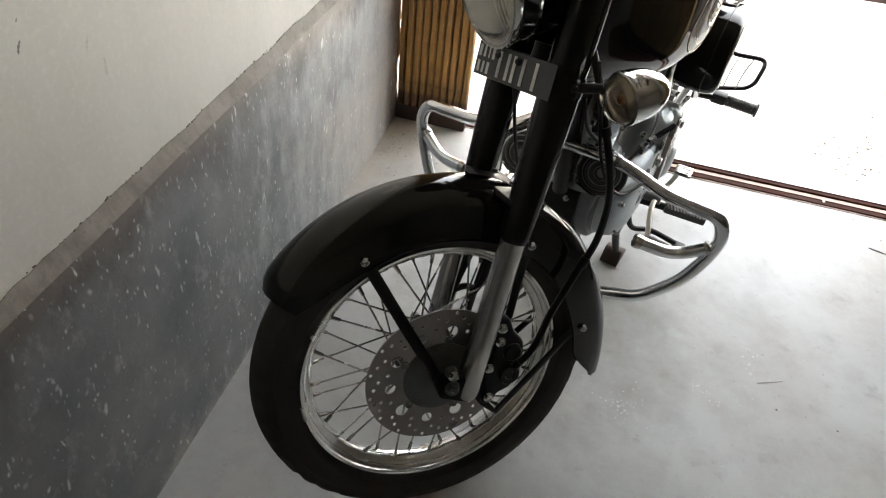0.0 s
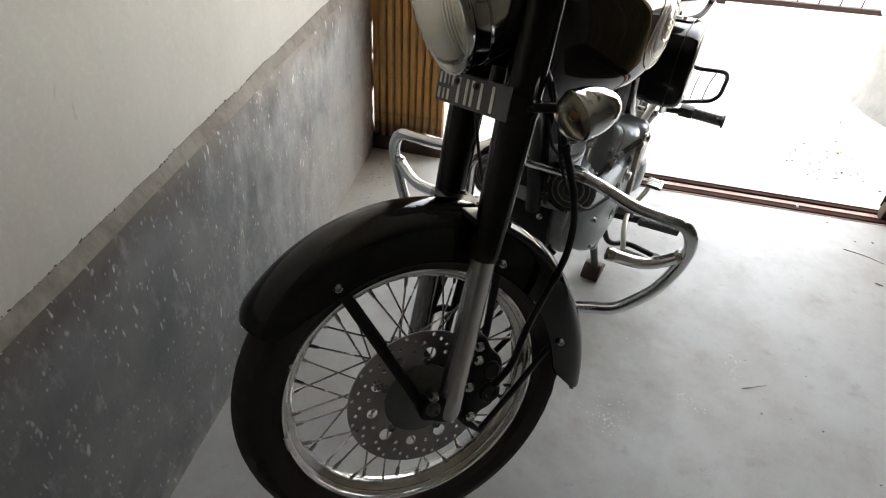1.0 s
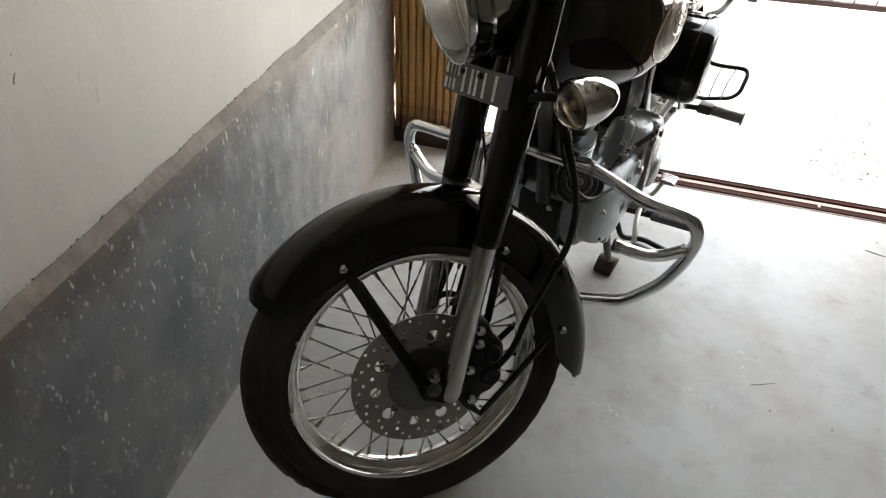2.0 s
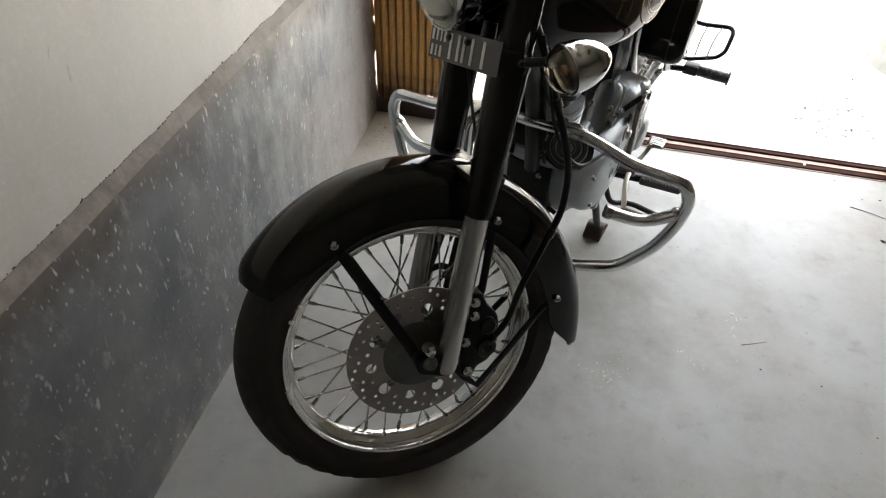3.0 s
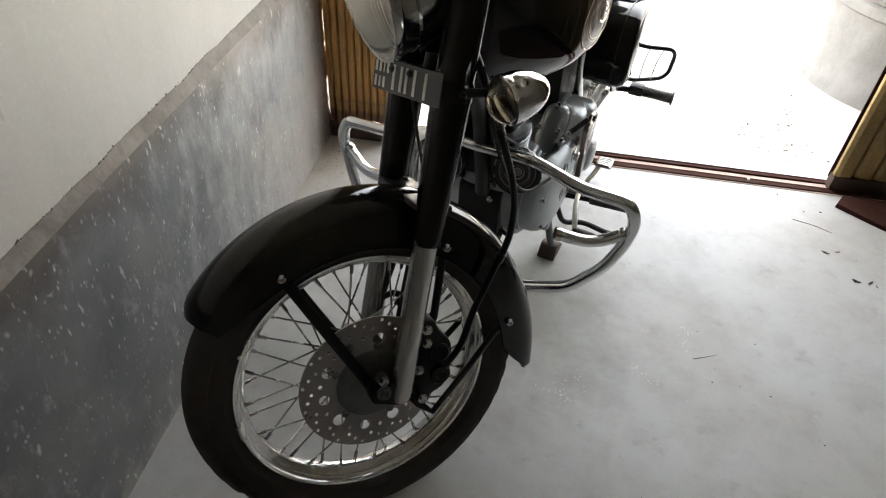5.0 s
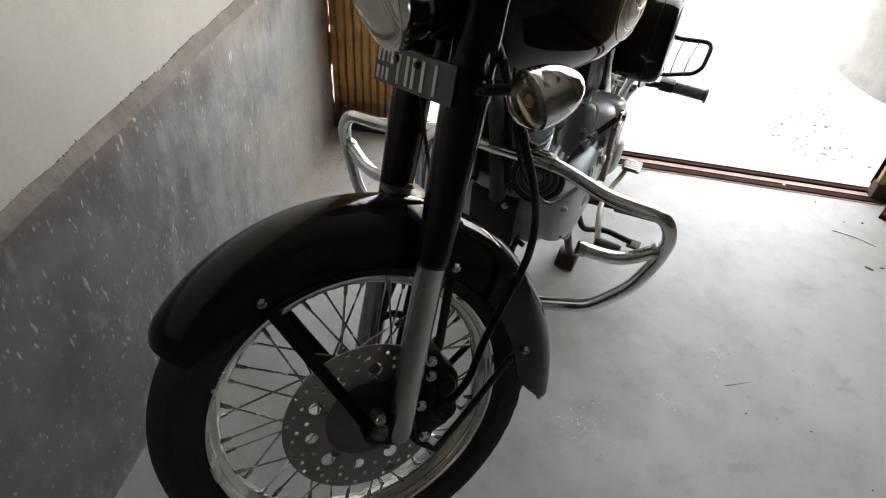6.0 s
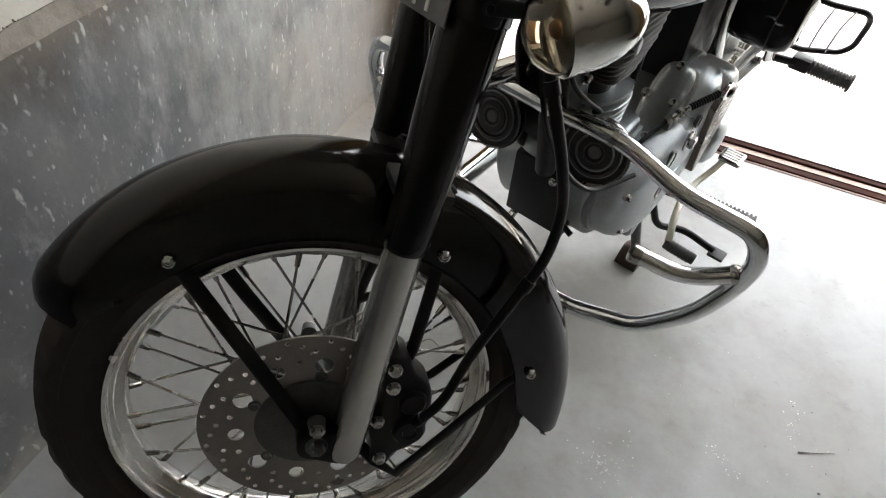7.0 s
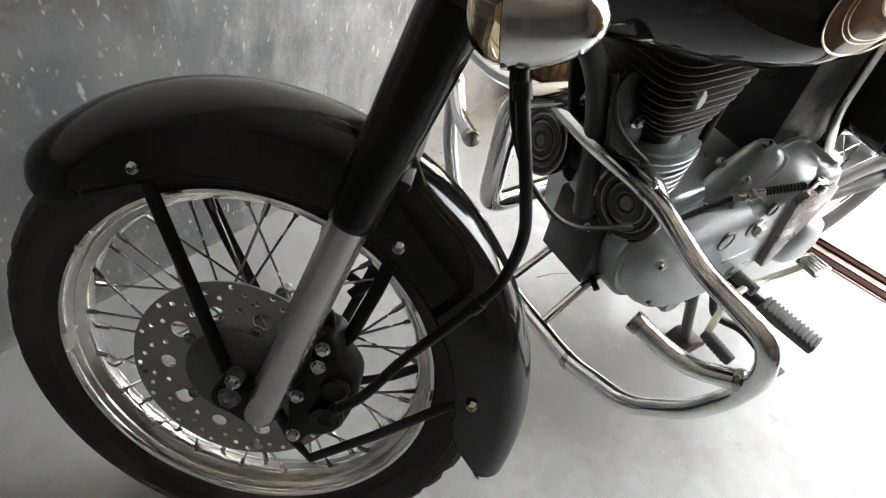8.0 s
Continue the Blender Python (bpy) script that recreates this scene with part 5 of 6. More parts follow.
# engine
def engine():
    case = prism(loop2([(-0.545, 0.40), (-0.565, 0.30), (-0.62, 0.232), (-0.74, 0.205), (-0.88, 0.22), (-0.98, 0.28), (-0.985, 0.38), (-0.94, 0.45), (-0.86, 0.475), (-0.76, 0.47), (-0.62, 0.47)], 5), -0.12, 0.085, 0.012)
    e = part("engine_case", case, ALLOY_DULL, bike, "grey cast alloy engine case", pose(0.013, 0.002, 0.010))
    shape = [(-0.552, 0.355), (-0.585, 0.285), (-0.66, 0.238), (-0.76, 0.236), (-0.86, 0.27), (-0.935, 0.335), (-0.965, 0.42), (-0.945, 0.490), (-0.89, 0.526), (-0.825, 0.520), (-0.765, 0.482), (-0.66, 0.455), (-0.575, 0.425)]
    # its face falls away to the front and below
    rim = loop2(shape, 5)
    dome = loft([[(-0.80 + (x + 0.80) * k, y, 0.425 + (z - 0.425) * (k + up)) for x, z in rim] for y, k, up in (
        (0.092, 1.0, 0.0), (0.118, 0.995, 0.0), (0.134, 0.965, 0.008), (0.146, 0.90, 0.02), (0.154, 0.80, 0.04), (0.159, 0.66, 0.06), (0.1605, 0.45, 0.06))])
    part("primary_cover", dome, ALLOY, e, "smooth grey alloy cover with an oil plug")
    wedge = prism([(-0.932, 0.478), (-0.905, 0.494), (-0.838, 0.490), (-0.820, 0.478), (-0.848, 0.318), (-0.860, 0.302), (-0.874, 0.316), (-0.938, 0.440)], 0.130, 0.1735, 0.004, 2)
    part("web", wedge, REFLECT_ALLOY, e, "alloy web tinted brown by a painted-in reflection")
    part("sprocket_cover", lathe([(0.058, 0.09), (0.058, 0.158), (0.052, 0.172), (0.036, 0.181), (0.0, 0.184)], 36, m=pose(-0.958, 0, 0.328)), ALLOY, e, "rounded alloy sprocket cover")
    part("lower_nose", lathe([(0.0, 0.150), (0.020, 0.150), (0.026, 0.144), (0.030, 0.09), (0.032, 0.05)], 28, m=pose(-0.675, 0, 0.262)), ALLOY_DULL, e, "round lower boss")
    part("cover_flange", prism(loop2([(-0.755 + (x + 0.755) * 1.03, 0.385 + (z - 0.385) * 1.035) for x, z in shape], 5), 0.078, 0.0925, 0.002, 2), ALLOY_DULL, e)
    # raised fairing behind, plug, slotted recesses and bolts
    part("rear_fairing", loft([[(-0.892 + r * p * 0.95, y, 0.472 + r * q) for p, q in superellipse(1, 1, 2.2, 36)] for y, r in ((0.10, 0.056), (0.150, 0.053), (0.162, 0.047), (0.168, 0.037), (0.170, 0.02))]), ALLOY, e)
    part("oil_plug", merge(lathe([(0.020, 0), (0.021, 0.004), (0.018, 0.006)], 28), lathe([(0.0125, 0.004), (0.0125, 0.014), (0.0105, 0.016)], 6)), ZINC, e, "hexagon oil plug", pose(-0.755, 0.159, 0.436))
    part("oil_sight", merge(lathe([(0.016, 0), (0.016, 0.004), (0.011, 0.005), (0.010, 0.002), (0.0, 0.002)], 24)), FIN_ALLOY, e, "", pose(-0.695, 0.1575, 0.350))
    for x, z, r in ((-0.690, 0.428, 0.019), (-0.776, 0.468, 0.013)):
        part("recess", lathe([(r, -0.004), (r, 0.0025), (r * 0.82, 0.003), (r * 0.74, -0.001), (r * 0.3, -0.003), (0.0, -0.003)], 24), HUB, e, "dark inspection cap", pose(x, 0.1595, z))
        part("slot_bar", box(-r * 0.7, r * 0.7, 0.0, 0.004, -0.003, 0.003, 0.0015), ZINC, e, "", pose(x, 0.1565, z, 0, 40, 0))
    for x, z in ((-0.60, 0.30), (-0.575, 0.40), (-0.69, 0.25), (-0.80, 0.256), (-0.885, 0.30), (-0.945, 0.37)):
        part("bolt", merge(rod((0, -0.06, 0), (0, 0.002, 0), 0.0075, 12), hexbolt(0.006, 0.006)), ZINC, e, "", pose(x, 0.142, z))
    part("rib", box(-0.83, -0.72, 0.155, 0.163, 0.362, 0.369, 0.003), ALLOY, e)
    # upright oblong cover between barrel and clutch
    slope = Matrix.Translation((-0.737, 0.091, 0.492)) @ Matrix.Rotation(radians(37), 4, "Y")   # x ahead and down along the cover
    ring = [(p, q) for p, q in superellipse(1, 1, 4.0, 48)]
    lid = loft([[(hl * p, hw * q * (1 - 0.04 * p), z) for p, q in ring] for z, hl, hw in ((-0.05, 0.088, 0.032), (-0.008, 0.088, 0.032), (0.001, 0.085, 0.029), (0.006, 0.078, 0.022), (0.0075, 0.06, 0.012))])
    part("timing_cover", lid, ALLOY_DULL, e, "oblong grey alloy cover", slope)
    part("lid_flange", loft([[(hl * p, hw * q * (1 - 0.04 * p), z) for p, q in ring] for z, hl, hw in ((-0.03, 0.094, 0.037), (-0.016, 0.094, 0.037), (-0.014, 0.091, 0.034))]), FIN_ALLOY, e, "", slope)
    for x, y in ((0.068, 0.012), (-0.008, 0.022), (-0.006, -0.030), (-0.076, -0.002)):
        part("bolt", merge(rod((0, -0.006, 0), (0, 0.002, 0), 0.0062, 14), hexbolt(0.0066, 0.009)), ZINC, e, "", slope @ pose(x, y, 0.006, 90, 0, 0))
    # clutch arm, boot and cable
    part("clutch_arm", prism(loop2([(-0.805, 0.518), (-0.825, 0.532), (-0.855, 0.520), (-0.862, 0.502), (-0.840, 0.492), (-0.815, 0.504)], 4), 0.170, 0.178, 0.002), CHROME_OLD, e, "short steel clutch arm")
    part("pivot", hexbolt(0.010, 0.008), ZINC, e, "", pose(-0.845, 0.176, 0.507))
    boot = [Vector((-0.812, 0.168, 0.515)).lerp(Vector((-0.758, 0.140, 0.497)), k / 24) for k in range(25)]
    part("cable_boot", sweep(boot, [0.0072 if k % 2 else 0.0052 for k in range(25)], 12), RUBBER2, e, "ribbed black rubber boot")
    part("adjuster", merge(rod((-0.758, 0.140, 0.497), (-0.712, 0.120, 0.480), 0.0052, 12), rod((-0.745, 0.1343, 0.4922), (-0.737, 0.1309, 0.4893), 0.0095, 6), rod((-0.720, 0.1235, 0.483), (-0.712, 0.120, 0.480), 0.009, 6)), ZINC, e, "zinc cable adjuster")
    cable = smooth_line([(-0.712, 0.120, 0.480), (-0.66, 0.108, 0.462), (-0.60, 0.098, 0.445), (-0.56, 0.07, 0.46), (-0.53, 0.02, 0.49)], 8)
    part("clutch_cable", sweep(cable, 0.0042, 10), RUBBER2, e, "black clutch cable")
    part("cable_bracket", box(-0.725, -0.709, 0.105, 0.130, 0.455, 0.480, 0.003), FIN_ALLOY, e)
    # finned barrel and head
    def fin(x, z, hw, hd, th, ex, mt, dy=0.0):
        o = superellipse(1, 1, ex, 28)
        bm = loft([[(x + hd * f * p, dy + hw * f * q, z + dz) for p, q in o] for dz, f in ((-th / 2, 0.985), (-th / 4, 1.0), (th / 4, 1.0), (th / 2, 0.985))])
        part("fin", bm, mt, e)
    part("barrel", lathe([(0.050, 0.44), (0.050, 0.70)], 32, m=Matrix.Translation((-0.60, 0, 0)) @ Matrix.Rotation(radians(90), 4, "X")), FIN_ALLOY, e, "finned barrel")
    part("barrel_foot", loft([[(-0.615 + d * p, w * q, z) for p, q in superellipse(1, 1, 3.5, 28)] for z, d, w in ((0.42, 0.085, 0.085), (0.448, 0.08, 0.08), (0.452, 0.05, 0.05))]), ALLOY, e)
    for k in range(8):
        fin(-0.606, 0.450 + 0.0140 * k, 0.066 + 0.0013 * k, 0.070 + 0.0008 * k, 0.0036, 2.3, ALLOY)
    part("barrel_collar", loft([[(-0.602 + d * p, w * q, z) for p, q in superellipse(1, 1, 2.4, 32)] for z, d, w in ((0.560, 0.060, 0.058), (0.563, 0.075, 0.074), (0.569, 0.074, 0.073), (0.571, 0.05, 0.05))]), ALLOY_DULL, e)
    part("waist", loft([[(-0.60 + d * p, w * q, z) for p, q in superellipse(1, 1, 3.0, 28)] for z, d, w in ((0.565, 0.050, 0.048), (0.59, 0.052, 0.05), (0.62, 0.055, 0.055))]), SATIN, e)
    for y in (0.058, -0.058):
        part("stud", rod((-0.652, y, 0.565), (-0.658, y, 0.64), 0.0065, 12), SATIN, e)
    for k in range(13):
        z = 0.606 + 0.0118 * k
        rear = -0.640 - 0.075 * min(1.0, k / 10)
        ahead = -0.535 + 0.034 * min(1.0, k / 4)
        fin((rear + ahead) / 2, z, 0.070 + 0.010 * min(1.0, k / 4), (ahead - rear) / 2, 0.0034, 5.0, FIN_DARK)
    part("cylinder_head", loft([[(-0.605 + d * p, w * q, z) for p, q in superellipse(1, 1, 4.0, 28)] for z, d, w in ((0.605, 0.045, 0.052), (0.66, 0.07, 0.066), (0.75, 0.085, 0.07), (0.775, 0.08, 0.07), (0.79, 0.06, 0.06))]), SATIN, e, "dark cylinder head")
    part("fin_boss", loft([[(-0.562 + r * p * 0.8, y, 0.672 + r * q * 1.5) for p, q in superellipse(1, 1, 2.0, 20)] for y, r in ((0.05, 0.010), (0.0805, 0.010), (0.083, 0.008))]), ALLOY, e)
    # engine mount plates in front
    for y0, y1 in ((-0.066, -0.058), (0.022, 0.030)):
        part("mount_plate", prism(loop2([(-0.455, 0.665), (-0.475, 0.70), (-0.52, 0.66), (-0.55, 0.56), (-0.57, 0.45), (-0.55, 0.42), (-0.515, 0.45), (-0.488, 0.56)], 4), y0, y1, 0.002), RUBBER2, e, "black engine mount plate")
    part("mount_spacer", box(-0.56, -0.515, -0.057, 0.021, 0.47, 0.66, 0.006), RUBBER2, e)
    part("mount_bolt", merge(hexbolt(0.008, 0.008), rod((0, -0.1, 0), (0, 0.004, 0), 0.005, 10)), ZINC, e, "", pose(-0.52, 0.031, 0.615))
    part("intake_duct", rod((-0.74, 0.0, 0.66), (-0.92, 0.0, 0.64), 0.035, 20, bevel=0.004), RUBBER2, e)
    # exposed chrome return pipe round the barrel's foot
    line = [(-0.525 - 0.0006 * k, 0.062 + 0.061 * math.cos(radians(195 + 6 * k)), 0.497 + 0.061 * math.sin(radians(195 + 6 * k))) for k in range(24)]
    part("oil_pipe", sweep(line, 0.0026, 10), CHROME_OLD, e, "thin chrome oil pipe")
    line = smooth_line([(-0.45, 0.02, 0.70), (-0.47, 0.035, 0.63), (-0.50, 0.052, 0.592), (-0.53, 0.064, 0.566), (-0.545, 0.05, 0.55)], 8)
    part("breather_hose", sweep(line, 0.0045, 10), RUBBER2, e, "black breather hose")


engine()


def horn(x, y, z, turn, k=1.22):
    size = Matrix.Scale(k, 4)
    h = part("horn", lathe([(0.0, -0.03), (0.018, -0.03), (0.03, -0.022), (0.044, -0.010), (0.046, -0.004), (0.046, 0.004), (0.043, 0.007), (0.040, 0.004), (0.036, 0.004), (0.034, 0.009), (0.030, 0.010), (0.028, 0.006), (0.024, 0.006), (0.022, 0.011), (0.014, 0.012), (0.012, 0.008), (0.0, 0.008)], 44, m=size), FIN_DARK, bike, "round black horn with ringed face", pose(x, y, z) @ pose(0, 0, 0, 0, 0, turn - 90) @ pose(0, 0, 0, 14, 0, 0))
    part("bezel", lathe([(0.0455, 0.0), (0.0475, 0.002), (0.047, 0.008), (0.044, 0.008)], 44, True, m=size), CHROME_OLD, h, "dull chrome bezel")
    part("bracket", box(-0.01, 0.01, -0.06, -0.028, -0.003, 0.003), SATIN, h)
    for r, hh in ((0.0345, 0.0075), (0.0245, 0.009), (0.0145, 0.0105)):
        part("ring", lathe([(r - 0.0016, hh), (r, hh + 0.0016), (r + 0.0016, hh), (r, hh - 0.002)], 36, True, m=size), ALLOY_DULL, h, "dull alloy ring")
    part("centre_cap", lathe([(0.009, 0.007), (0.008, 0.011), (0.0, 0.012)], 20, m=size), FIN_ALLOY, h)
    return h


horn(-0.490, 0.090, 0.526, 8)
horn(-0.485, -0.100, 0.500, -4)


def regulator():
    r = part("regulator_box", box(-0.59, -0.518, -0.066, 0.048, 0.283, 0.425, 0.005), SATIN, bike, "square black regulator box")
    part("bolt", hexbolt(0.006, 0.006), ZINC, r, "", pose(-0.516, 0.02, 0.40, 0, 0, -90))
    part("mount", box(-0.60, -0.52, -0.02, 0.02, 0.425, 0.455, 0.004), SATIN, r)
    part("stop", rod((-0.54, 0.05, 0.295), (-0.535, 0.075, 0.288), 0.006, 10), SATIN, r)


regulator()


def exhaust():
    line = rounded_line([(-0.58, -0.01, 0.645), (-0.482, -0.075, 0.605), (-0.437, -0.148, 0.562), (-0.437, -0.150, 0.328), (-0.60, -0.160, 0.316), (-1.0, -0.178, 0.30)], 0.042, 9)
    e = part("exhaust_pipe", sweep(line, 0.0195, 20), CHROME, bike, "chrome exhaust pipe")
    part("silencer", lathe([(0.022, 0), (0.03, 0.05), (0.046, 0.14), (0.047, 0.55), (0.04, 0.66), (0.025, 0.72), (0.018, 0.72)], 36, m=along((-0.98, -0.178, 0.30), (-1.7, -0.20, 0.33))), CHROME, e, "long chrome silencer")
    part("collar", rod((-0.545, -0.033, 0.638), (-0.53, -0.043, 0.635), 0.028, 20), FIN_ALLOY, e)


exhaust()


def leg_guard():
    g = None
    x = -0.49
    run = [(x + 0.024, 0.0, 0.579), (x + 0.018, 0.07, 0.577), (x + 0.008, 0.132, 0.569), (x + 0.012, 0.24, 0.537), (x + 0.020, 0.356, 0.540), (x + 0.014, 0.378, 0.492), (x + 0.008, 0.368, 0.420), (x + 0.024, 0.338, 0.346), (x + 0.040, 0.268, 0.262), (x + 0.044, 0.145, 0.214), (x + 0.044, 0.0, 0.206)]
    line = rounded_line(run, 0.034, 7)
    left = [Vector(p) for p in line]
    right = [Vector((p.x, -p.y, p.z)) for p in reversed(line)]
    whole = left + right[1:-1]
    g = part("leg_guard", sweep(whole, 0.0145, 20, closed=True), GUARD, bike, "chrome tubular leg guard")
    for s in (1, -1):
        stub = rounded_line([(x + 0.008, 0.370 * s, 0.455), (x + 0.036, 0.300 * s, 0.415), (x + 0.064, 0.218 * s, 0.434)], 0.09, 8)
        st = part("stub", sweep(stub, 0.0142, 20), GUARD, g, "chrome footrest stub")
        part("cap", lathe([(0.0158, -0.012), (0.0162, 0.0), (0.015, 0.004), (0.0, 0.005)], 22, m=along(stub[-1], stub[-1] + (stub[-1] - stub[-2]))), CHROME_OLD, st)
        part("weld", lathe([(0.0152, -0.006), (0.0168, 0.0), (0.0152, 0.006)], 20, m=along(stub[0] + (stub[1] - stub[0]).normalized() * 0.012, stub[1])), CHROME_OLD, st, "dull weld bead")
        part("collar", rod((x + 0.0115, 0.110 * s, 0.5725), (x + 0.010, 0.120 * s, 0.5705), 0.0165, 20), CHROME_OLD, g)
        part("collar", rod((x + 0.044, 0.134 * s, 0.213), (x + 0.044, 0.146 * s, 0.2145), 0.0164, 20), CHROME_OLD, g)
        part("strut", sweep([(x + 0.044, 0.055 * s, 0.208), (-0.53, 0.05 * s, 0.272), (-0.60, 0.05 * s, 0.32)], 0.0085, 10, 0.4), CHROME, g, "flat steel strut")
    part("clamp", box(x - 0.022, x + 0.014, -0.024, 0.024, 0.560, 0.598, 0.006), SATIN, g)


leg_guard()


def controls():
    peg = part("footrest", rod((-0.800, 0.10, 0.272), (-0.826, 0.224, 0.268), 0.011, 12), SATIN, bike, "rider footrest with ribbed rubber")
    pad = pose(-0.825, 0.219, 0.270, -5, 0, 12.6)
    part("rubber", box(-0.018, 0.018, 0.0, 0.116, -0.011, 0.009, 0.006), PEG, peg, "ribbed grey rubber", pad)
    rib = to_mesh("rib", box(-0.0175, 0.0175, 0.0, 0.0045, 0.006, 0.0125, 0.001, 1), PEG)
    for k in range(13):
        part("rib", rib, PEG, peg, "", pad @ pose(0, 0.004 + 0.0088 * k, 0))
    # rocking gear lever with heel plate
    lev = part("gear_lever", sweep(smooth_line([(-0.700, 0.215, 0.240), (-0.705, 0.212, 0.262), (-0.735, 0.20, 0.285), (-0.78, 0.192, 0.298), (-0.835, 0.195, 0.305), (-0.87, 0.208, 0.325), (-0.905, 0.216, 0.340)], 8), 0.0072, 12, 0.6), SILVER, bike, "chrome rocking gear lever")
    part("toe_peg", rod((-0.700, 0.21, 0.238), (-0.703, 0.276, 0.232), 0.0115, 14, bevel=0.002), PEG, lev, "grey rubber toe peg")
    for k in range(6):
        part("rib", rod((-0.700 - 0.0003 * k, 0.222 + 0.008 * k, 0.2372 - 0.0007 * k), (-0.7003 - 0.0003 * k, 0.2262 + 0.008 * k, 0.2366 - 0.0007 * k), 0.0128, 14), PEG, lev)
    part("heel_plate", box(-0.928, -0.882, 0.203, 0.249, 0.342, 0.351, 0.003), CHROME_OLD, lev, "ribbed heel plate")
    for k in range(5):
        part("rib", box(-0.922 + 0.009 * k, -0.9175 + 0.009 * k, 0.209, 0.243, 0.350, 0.354, 0.001, 1), CHROME_OLD, lev)
    part("pivot", rod((-0.80, 0.15, 0.298), (-0.80, 0.206, 0.300), 0.012, 16), HUB, lev)
    # brake pedal on the far side
    part("brake_pedal", sweep(smooth_line([(-0.78, -0.17, 0.30), (-0.72, -0.2, 0.27), (-0.66, -0.22, 0.28), (-0.63, -0.26, 0.285)], 6), 0.008, 10, 0.6), CHROME, bike, "chrome brake pedal")
    # stands
    c = part("centre_stand", sweep(rounded_line([(-0.80, 0.10, 0.235), (-0.835, 0.125, 0.08), (-0.85, 0.135, 0.028)], 0.02), 0.0115, 14), HUB, bike, "dark steel centre stand")
    part("leg", sweep(rounded_line([(-0.80, -0.10, 0.235), (-0.835, -0.125, 0.08), (-0.85, -0.135, 0.028)], 0.02), 0.0115, 14), HUB, c)
    part("crossbar", rod((-0.82, 0.11, 0.15), (-0.82, -0.11, 0.15), 0.010, 12), HUB, c)
    for s in (1, -1):
        part("foot", prism(loop2([(-0.815, 0.0015), (-0.835, 0.036), (-0.858, 0.040), (-0.895, 0.018), (-0.90, 0.0015)], 3), 0.115 * s - 0.014, 0.150 * s + 0.006 if s > 0 else 0.115 * s - 0.02, 0.003), RUSTY, c, "rusty stand foot")
    sd = part("side_stand", sweep(rounded_line([(-0.84, 0.125, 0.205), (-0.86, 0.15, 0.125), (-0.905, 0.20, 0.118), (-0.895, 0.285, 0.112)], 0.03), 0.0085, 12), SATIN, bike, "folded black side stand")
    part("foot", box(-0.912, -0.878, 0.275, 0.312, 0.104, 0.112, 0.003), SATIN, sd)


controls()

# rear wheel, guard and chain case
REAR = pose(-1.335, 0, 0.345)
wheel(bike, REAR, "rear_wheel", R=0.335, rim_r=0.245, half=0.053, spokes=40, disc=False)


def rear_end():
    bm = bmesh.new()
    rings = []
    for k in range(41):
        a = radians(-8 + 178 * k / 40)
        ring = []
        for t in (0.0, 0.003):
            sec = []
            for i in range(13):
                an = math.pi * i / 12
                sec.append((0.345 + (0.035 - t) * max(0.0, math.sin(an)) ** 0.8, (0.085 - t) * math.cos(an)))
            ring += sec if t == 0 else sec[::-1]
        rings.append([bm.verts.new((-1.335 + r * math.cos(math.pi - a), y, 0.345 + r * math.sin(a))) for r, y in ring])
    n = len(rings[0])
    for a, b in zip(rings, rings[1:]):
        for i in range(n):
            bm.faces.new((a[i], a[(i + 1) % n], b[(i + 1) % n], b[i]))
    bm.faces.new(rings[0])
    bm.faces.new(rings[-1])
    part("rear_fender", bm, PAINT, bike, "glossy black rear mudguard")
    cc = [(-1.0 - 0.36 * k / 10, 0.118, 0.395 + 0.02 * math.sin(k / 10 * math.pi)) for k in range(11)]
    part("chain_guard", sweep(cc, 0.026, 12, 0.35, (0, 1, 0)), SATIN, bike, "black chain guard")
    part("rear_axle", rod((-1.335, -0.13, 0.345), (-1.335, 0.13, 0.345), 0.01, 12), ZINC, bike)
    lamp = part("tail_lamp", lathe([(0.03, 0), (0.045, 0.02), (0.045, 0.06), (0.03, 0.07)], 28, m=along((-1.60, 0, 0.60), (-1.70, 0, 0.60))), CHROME, bike, "round tail lamp")


rear_end()


# ---- litter on the floor ----
def twig(points, r, label="thin dry twig lying on the cement floor"):
    line = smooth_line([(x, y, z + r) for x, y, z in points], 5)
    n = len(line)
    t = tagged(new("twig", to_mesh("twig", sweep(line, [r * (1 - 0.6 * k / n) for k in range(n)], 6), TWIG)), label, "twig", "litter on the floor")
    return t


twig([(0.760, 0.517, 0), (0.793, 0.529, 0.001), (0.828, 0.545, 0)], 0.0011)
twig([(1.19, 1.234, 0), (1.257, 1.211, 0.001), (1.308, 1.183, 0)], 0.0014)


def leaf(x, y, turn, size):
    """A small curled dry leaf."""
    bm = bmesh.new()
    rows = []
    for i in range(7):
        u = -1 + 2 * i / 6
        w = 0.34 * math.sqrt(max(0.0, 1 - u * u)) + 0.03
        rows.append([bm.verts.new((u, v * w, 0.16 + 0.22 * u * u + 0.30 * (v * v) * w + 0.05 * math.sin(5 * u + 3 * v))) for v in (-1, -0.5, 0, 0.5, 1)])
    for a, b in zip(rows, rows[1:]):
        for k in range(4):
            bm.faces.new((a[k], a[k + 1], b[k + 1], b[k]))
    bmesh.ops.solidify(bm, geom=bm.faces[:], thickness=0.06)
    low = min(v.co.z for v in bm.verts)
    bmesh.ops.transform(bm, matrix=pose(x, y, 0, 0, 0, turn) @ Matrix.Scale(size, 4) @ Matrix.Translation((0, 0, -low)), verts=bm.verts)
    tagged(new("dry_leaf", to_mesh("dry_leaf", bm, TWIG)), "small curled brown dry leaf on the cement floor", "leaf", "litter on the floor")


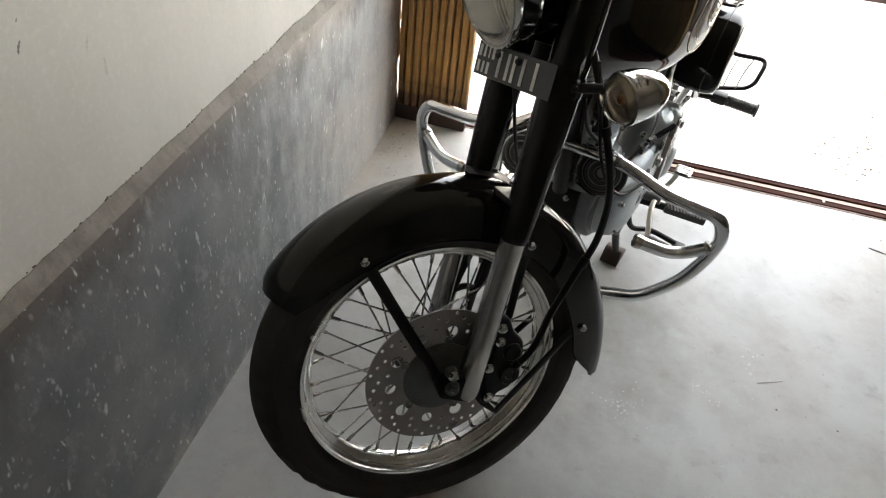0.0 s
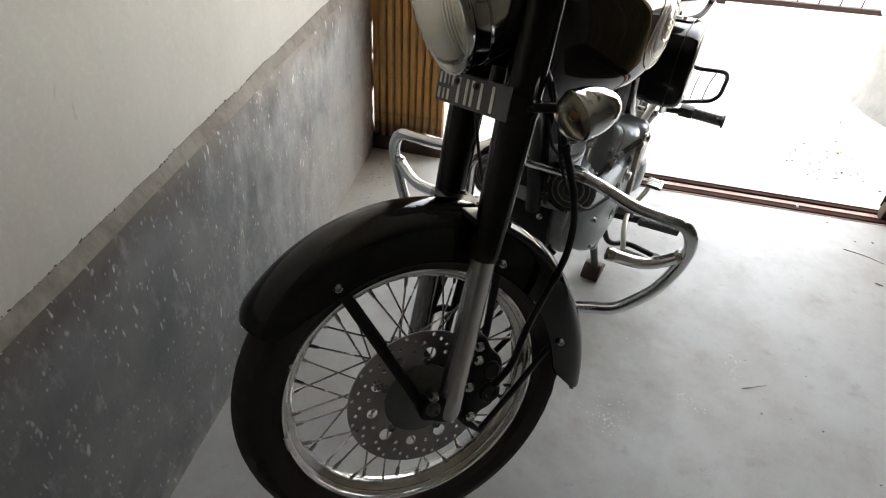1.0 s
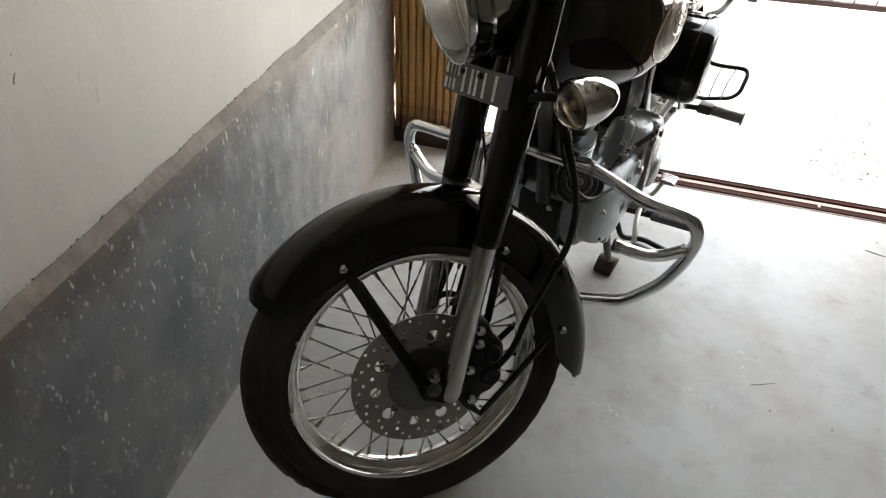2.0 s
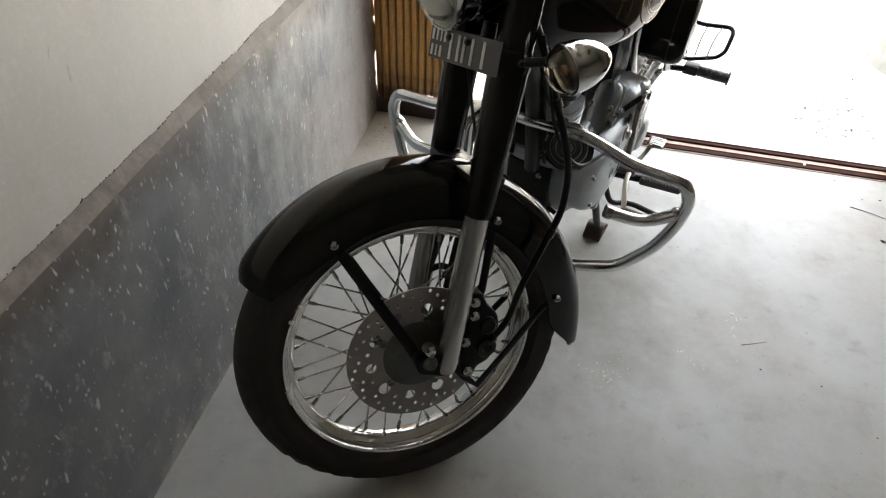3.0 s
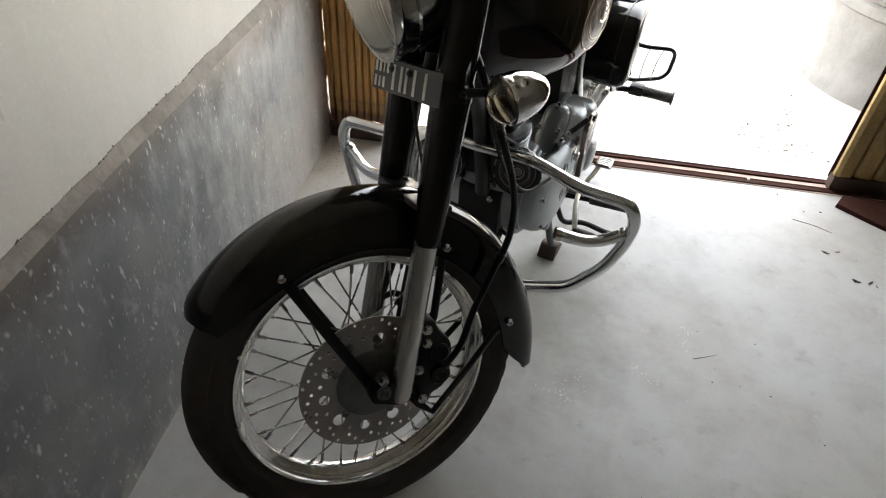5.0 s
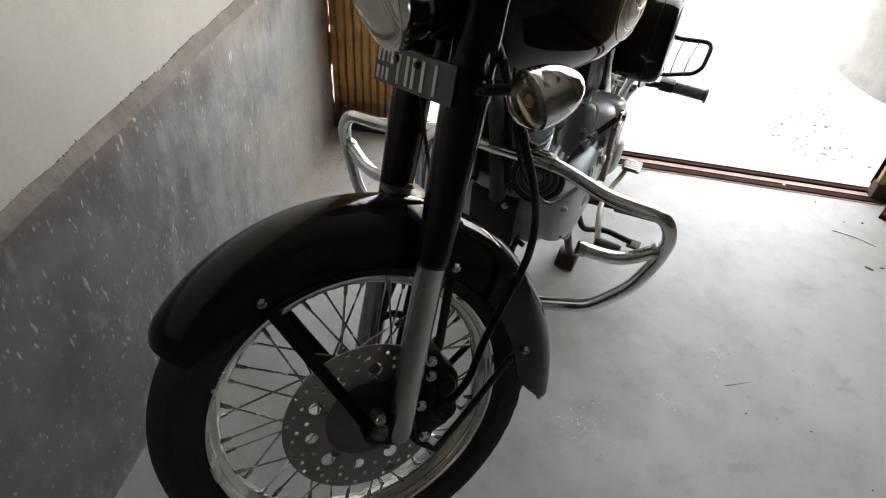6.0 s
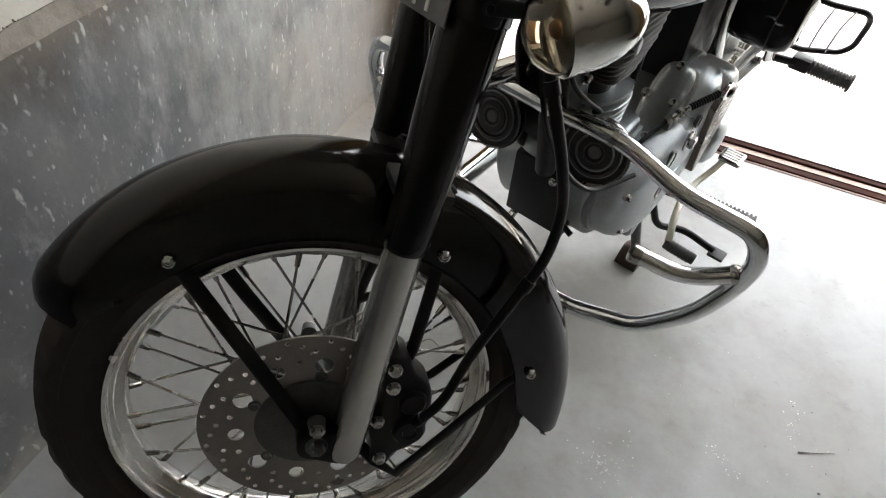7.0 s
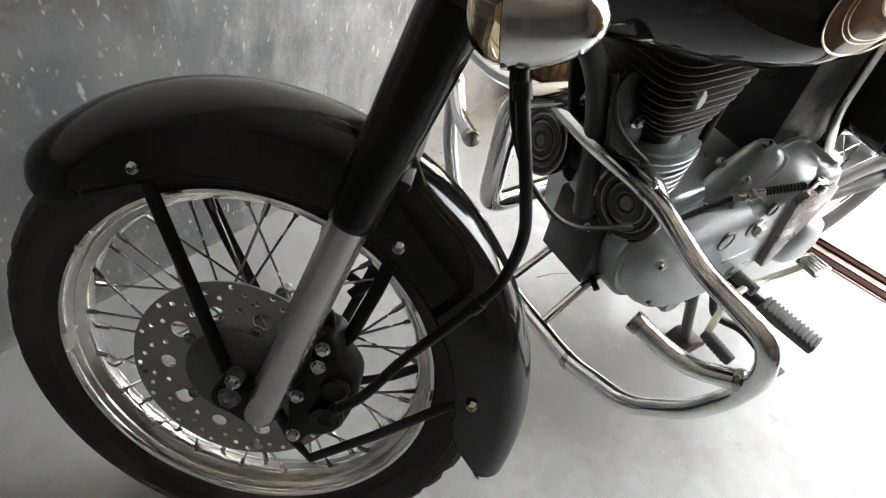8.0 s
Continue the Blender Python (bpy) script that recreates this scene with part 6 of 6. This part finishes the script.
for x, y, turn, size in ((1.256, 1.069, -25, 0.013), (1.297, 1.080, 15, 0.010), (1.317, 0.944, -20, 0.014), (1.359, 0.943, 40, 0.012), (1.375, 0.930, 100, 0.007)):
    leaf(x, y, turn, size)
twig([(0.012, 0.780, 0), (0.030, 0.815, 0.003), (0.055, 0.852, 0.001)], 0.0011)
twig([(-0.02, 0.42, 0), (0.0, 0.44, 0.002), (0.03, 0.43, 0), (0.04, 0.445, 0)], 0.0012)


def crumb(seed):
    rnd = random.Random(seed)
    bm = bmesh.new()
    bmesh.ops.create_icosphere(bm, subdivisions=1, radius=1)
    for v in bm.verts:
        v.co *= rnd.uniform(0.6, 1.2)
        v.co.z *= 0.5
    return bm


def crumbs(name, places, material, label, z=0.0):
    """Crumbs too small to count, joined into one piece."""
    bm = bmesh.new()
    for i, (x, y, s) in enumerate(places):
        b = crumb(i % 7)
        bmesh.ops.transform(b, matrix=Matrix.Translation((x, y, z + s * 0.3)) @ Matrix.Diagonal((s, s * 0.8, s, 1)), verts=b.verts)
        me = bpy.data.meshes.new("tmp")
        b.to_mesh(me)
        b.free()
        bm.from_mesh(me)
        bpy.data.meshes.remove(me)
    return tagged(new(name, to_mesh(name, bm, material)), label, "grit", kind="stuff")


rnd = random.Random(11)
grit = [(0.800, 0.444, 0.0035), (0.947, 0.427, 0.0035), (0.872, 0.445, 0.0022), (0.783, 0.623, 0.0022), (1.24, 1.29, 0.004), (1.30, 1.30, 0.004), (1.168, 1.381, 0.004), (1.05, 0.30, 0.003)]
grit += [(rnd.uniform(-0.48, -0.15), rnd.uniform(0.75, 1.3), rnd.uniform(0.0012, 0.0035)) for _ in range(70)]
grit += [(-0.515 + abs(rnd.gauss(0, 0.07)), 1.33 - abs(rnd.gauss(0, 0.12)), rnd.uniform(0.0007, 0.0022)) for _ in range(170)]
grit += [(rnd.uniform(0.3, 1.6), rnd.uniform(-0.2, 1.3), rnd.uniform(0.0008, 0.002)) for _ in range(60)]
crumbs("floor_grit", grit, GRIT, "dark grit scattered over the garage floor")
chips = [(0.412 + rnd.gauss(0, 0.024), 0.335 + rnd.gauss(0, 0.03), rnd.uniform(0.0007, 0.0019)) for _ in range(60)]
chips += [(0.585 + 0.07 * u + rnd.gauss(0, 0.008), 0.462 - 0.05 * u + rnd.gauss(0, 0.008), rnd.uniform(0.0007, 0.0022)) for u in (k / 25 for k in range(26))]
chips += [(0.748 + rnd.gauss(0, 0.012), 0.54 + 0.09 * u + rnd.gauss(0, 0.008), rnd.uniform(0.0007, 0.0021)) for u in (k / 25 for k in range(26))]
chips += [(0.62 + rnd.gauss(0, 0.2), 0.52 + rnd.gauss(0, 0.18), rnd.uniform(0.0005, 0.0013)) for _ in range(40)]
crumbs("lime_chips", chips, CHIP, "white lime crumbs scattered over the garage floor")
dirt = [(1.24 + rnd.gauss(0, 0.10), 1.76 + rnd.gauss(0, 0.13), 0.0015 + 0.005 * rnd.random() ** 2.5) for _ in range(190)]
dirt += [(1.36 + rnd.gauss(0, 0.08), 2.1 + rnd.gauss(0, 0.2), 0.0015 + 0.006 * rnd.random() ** 2.5) for _ in range(50)]
crumbs("yard_debris", dirt, LEAF_DUST, "dry leaf crumbs on the yard concrete", -0.004)
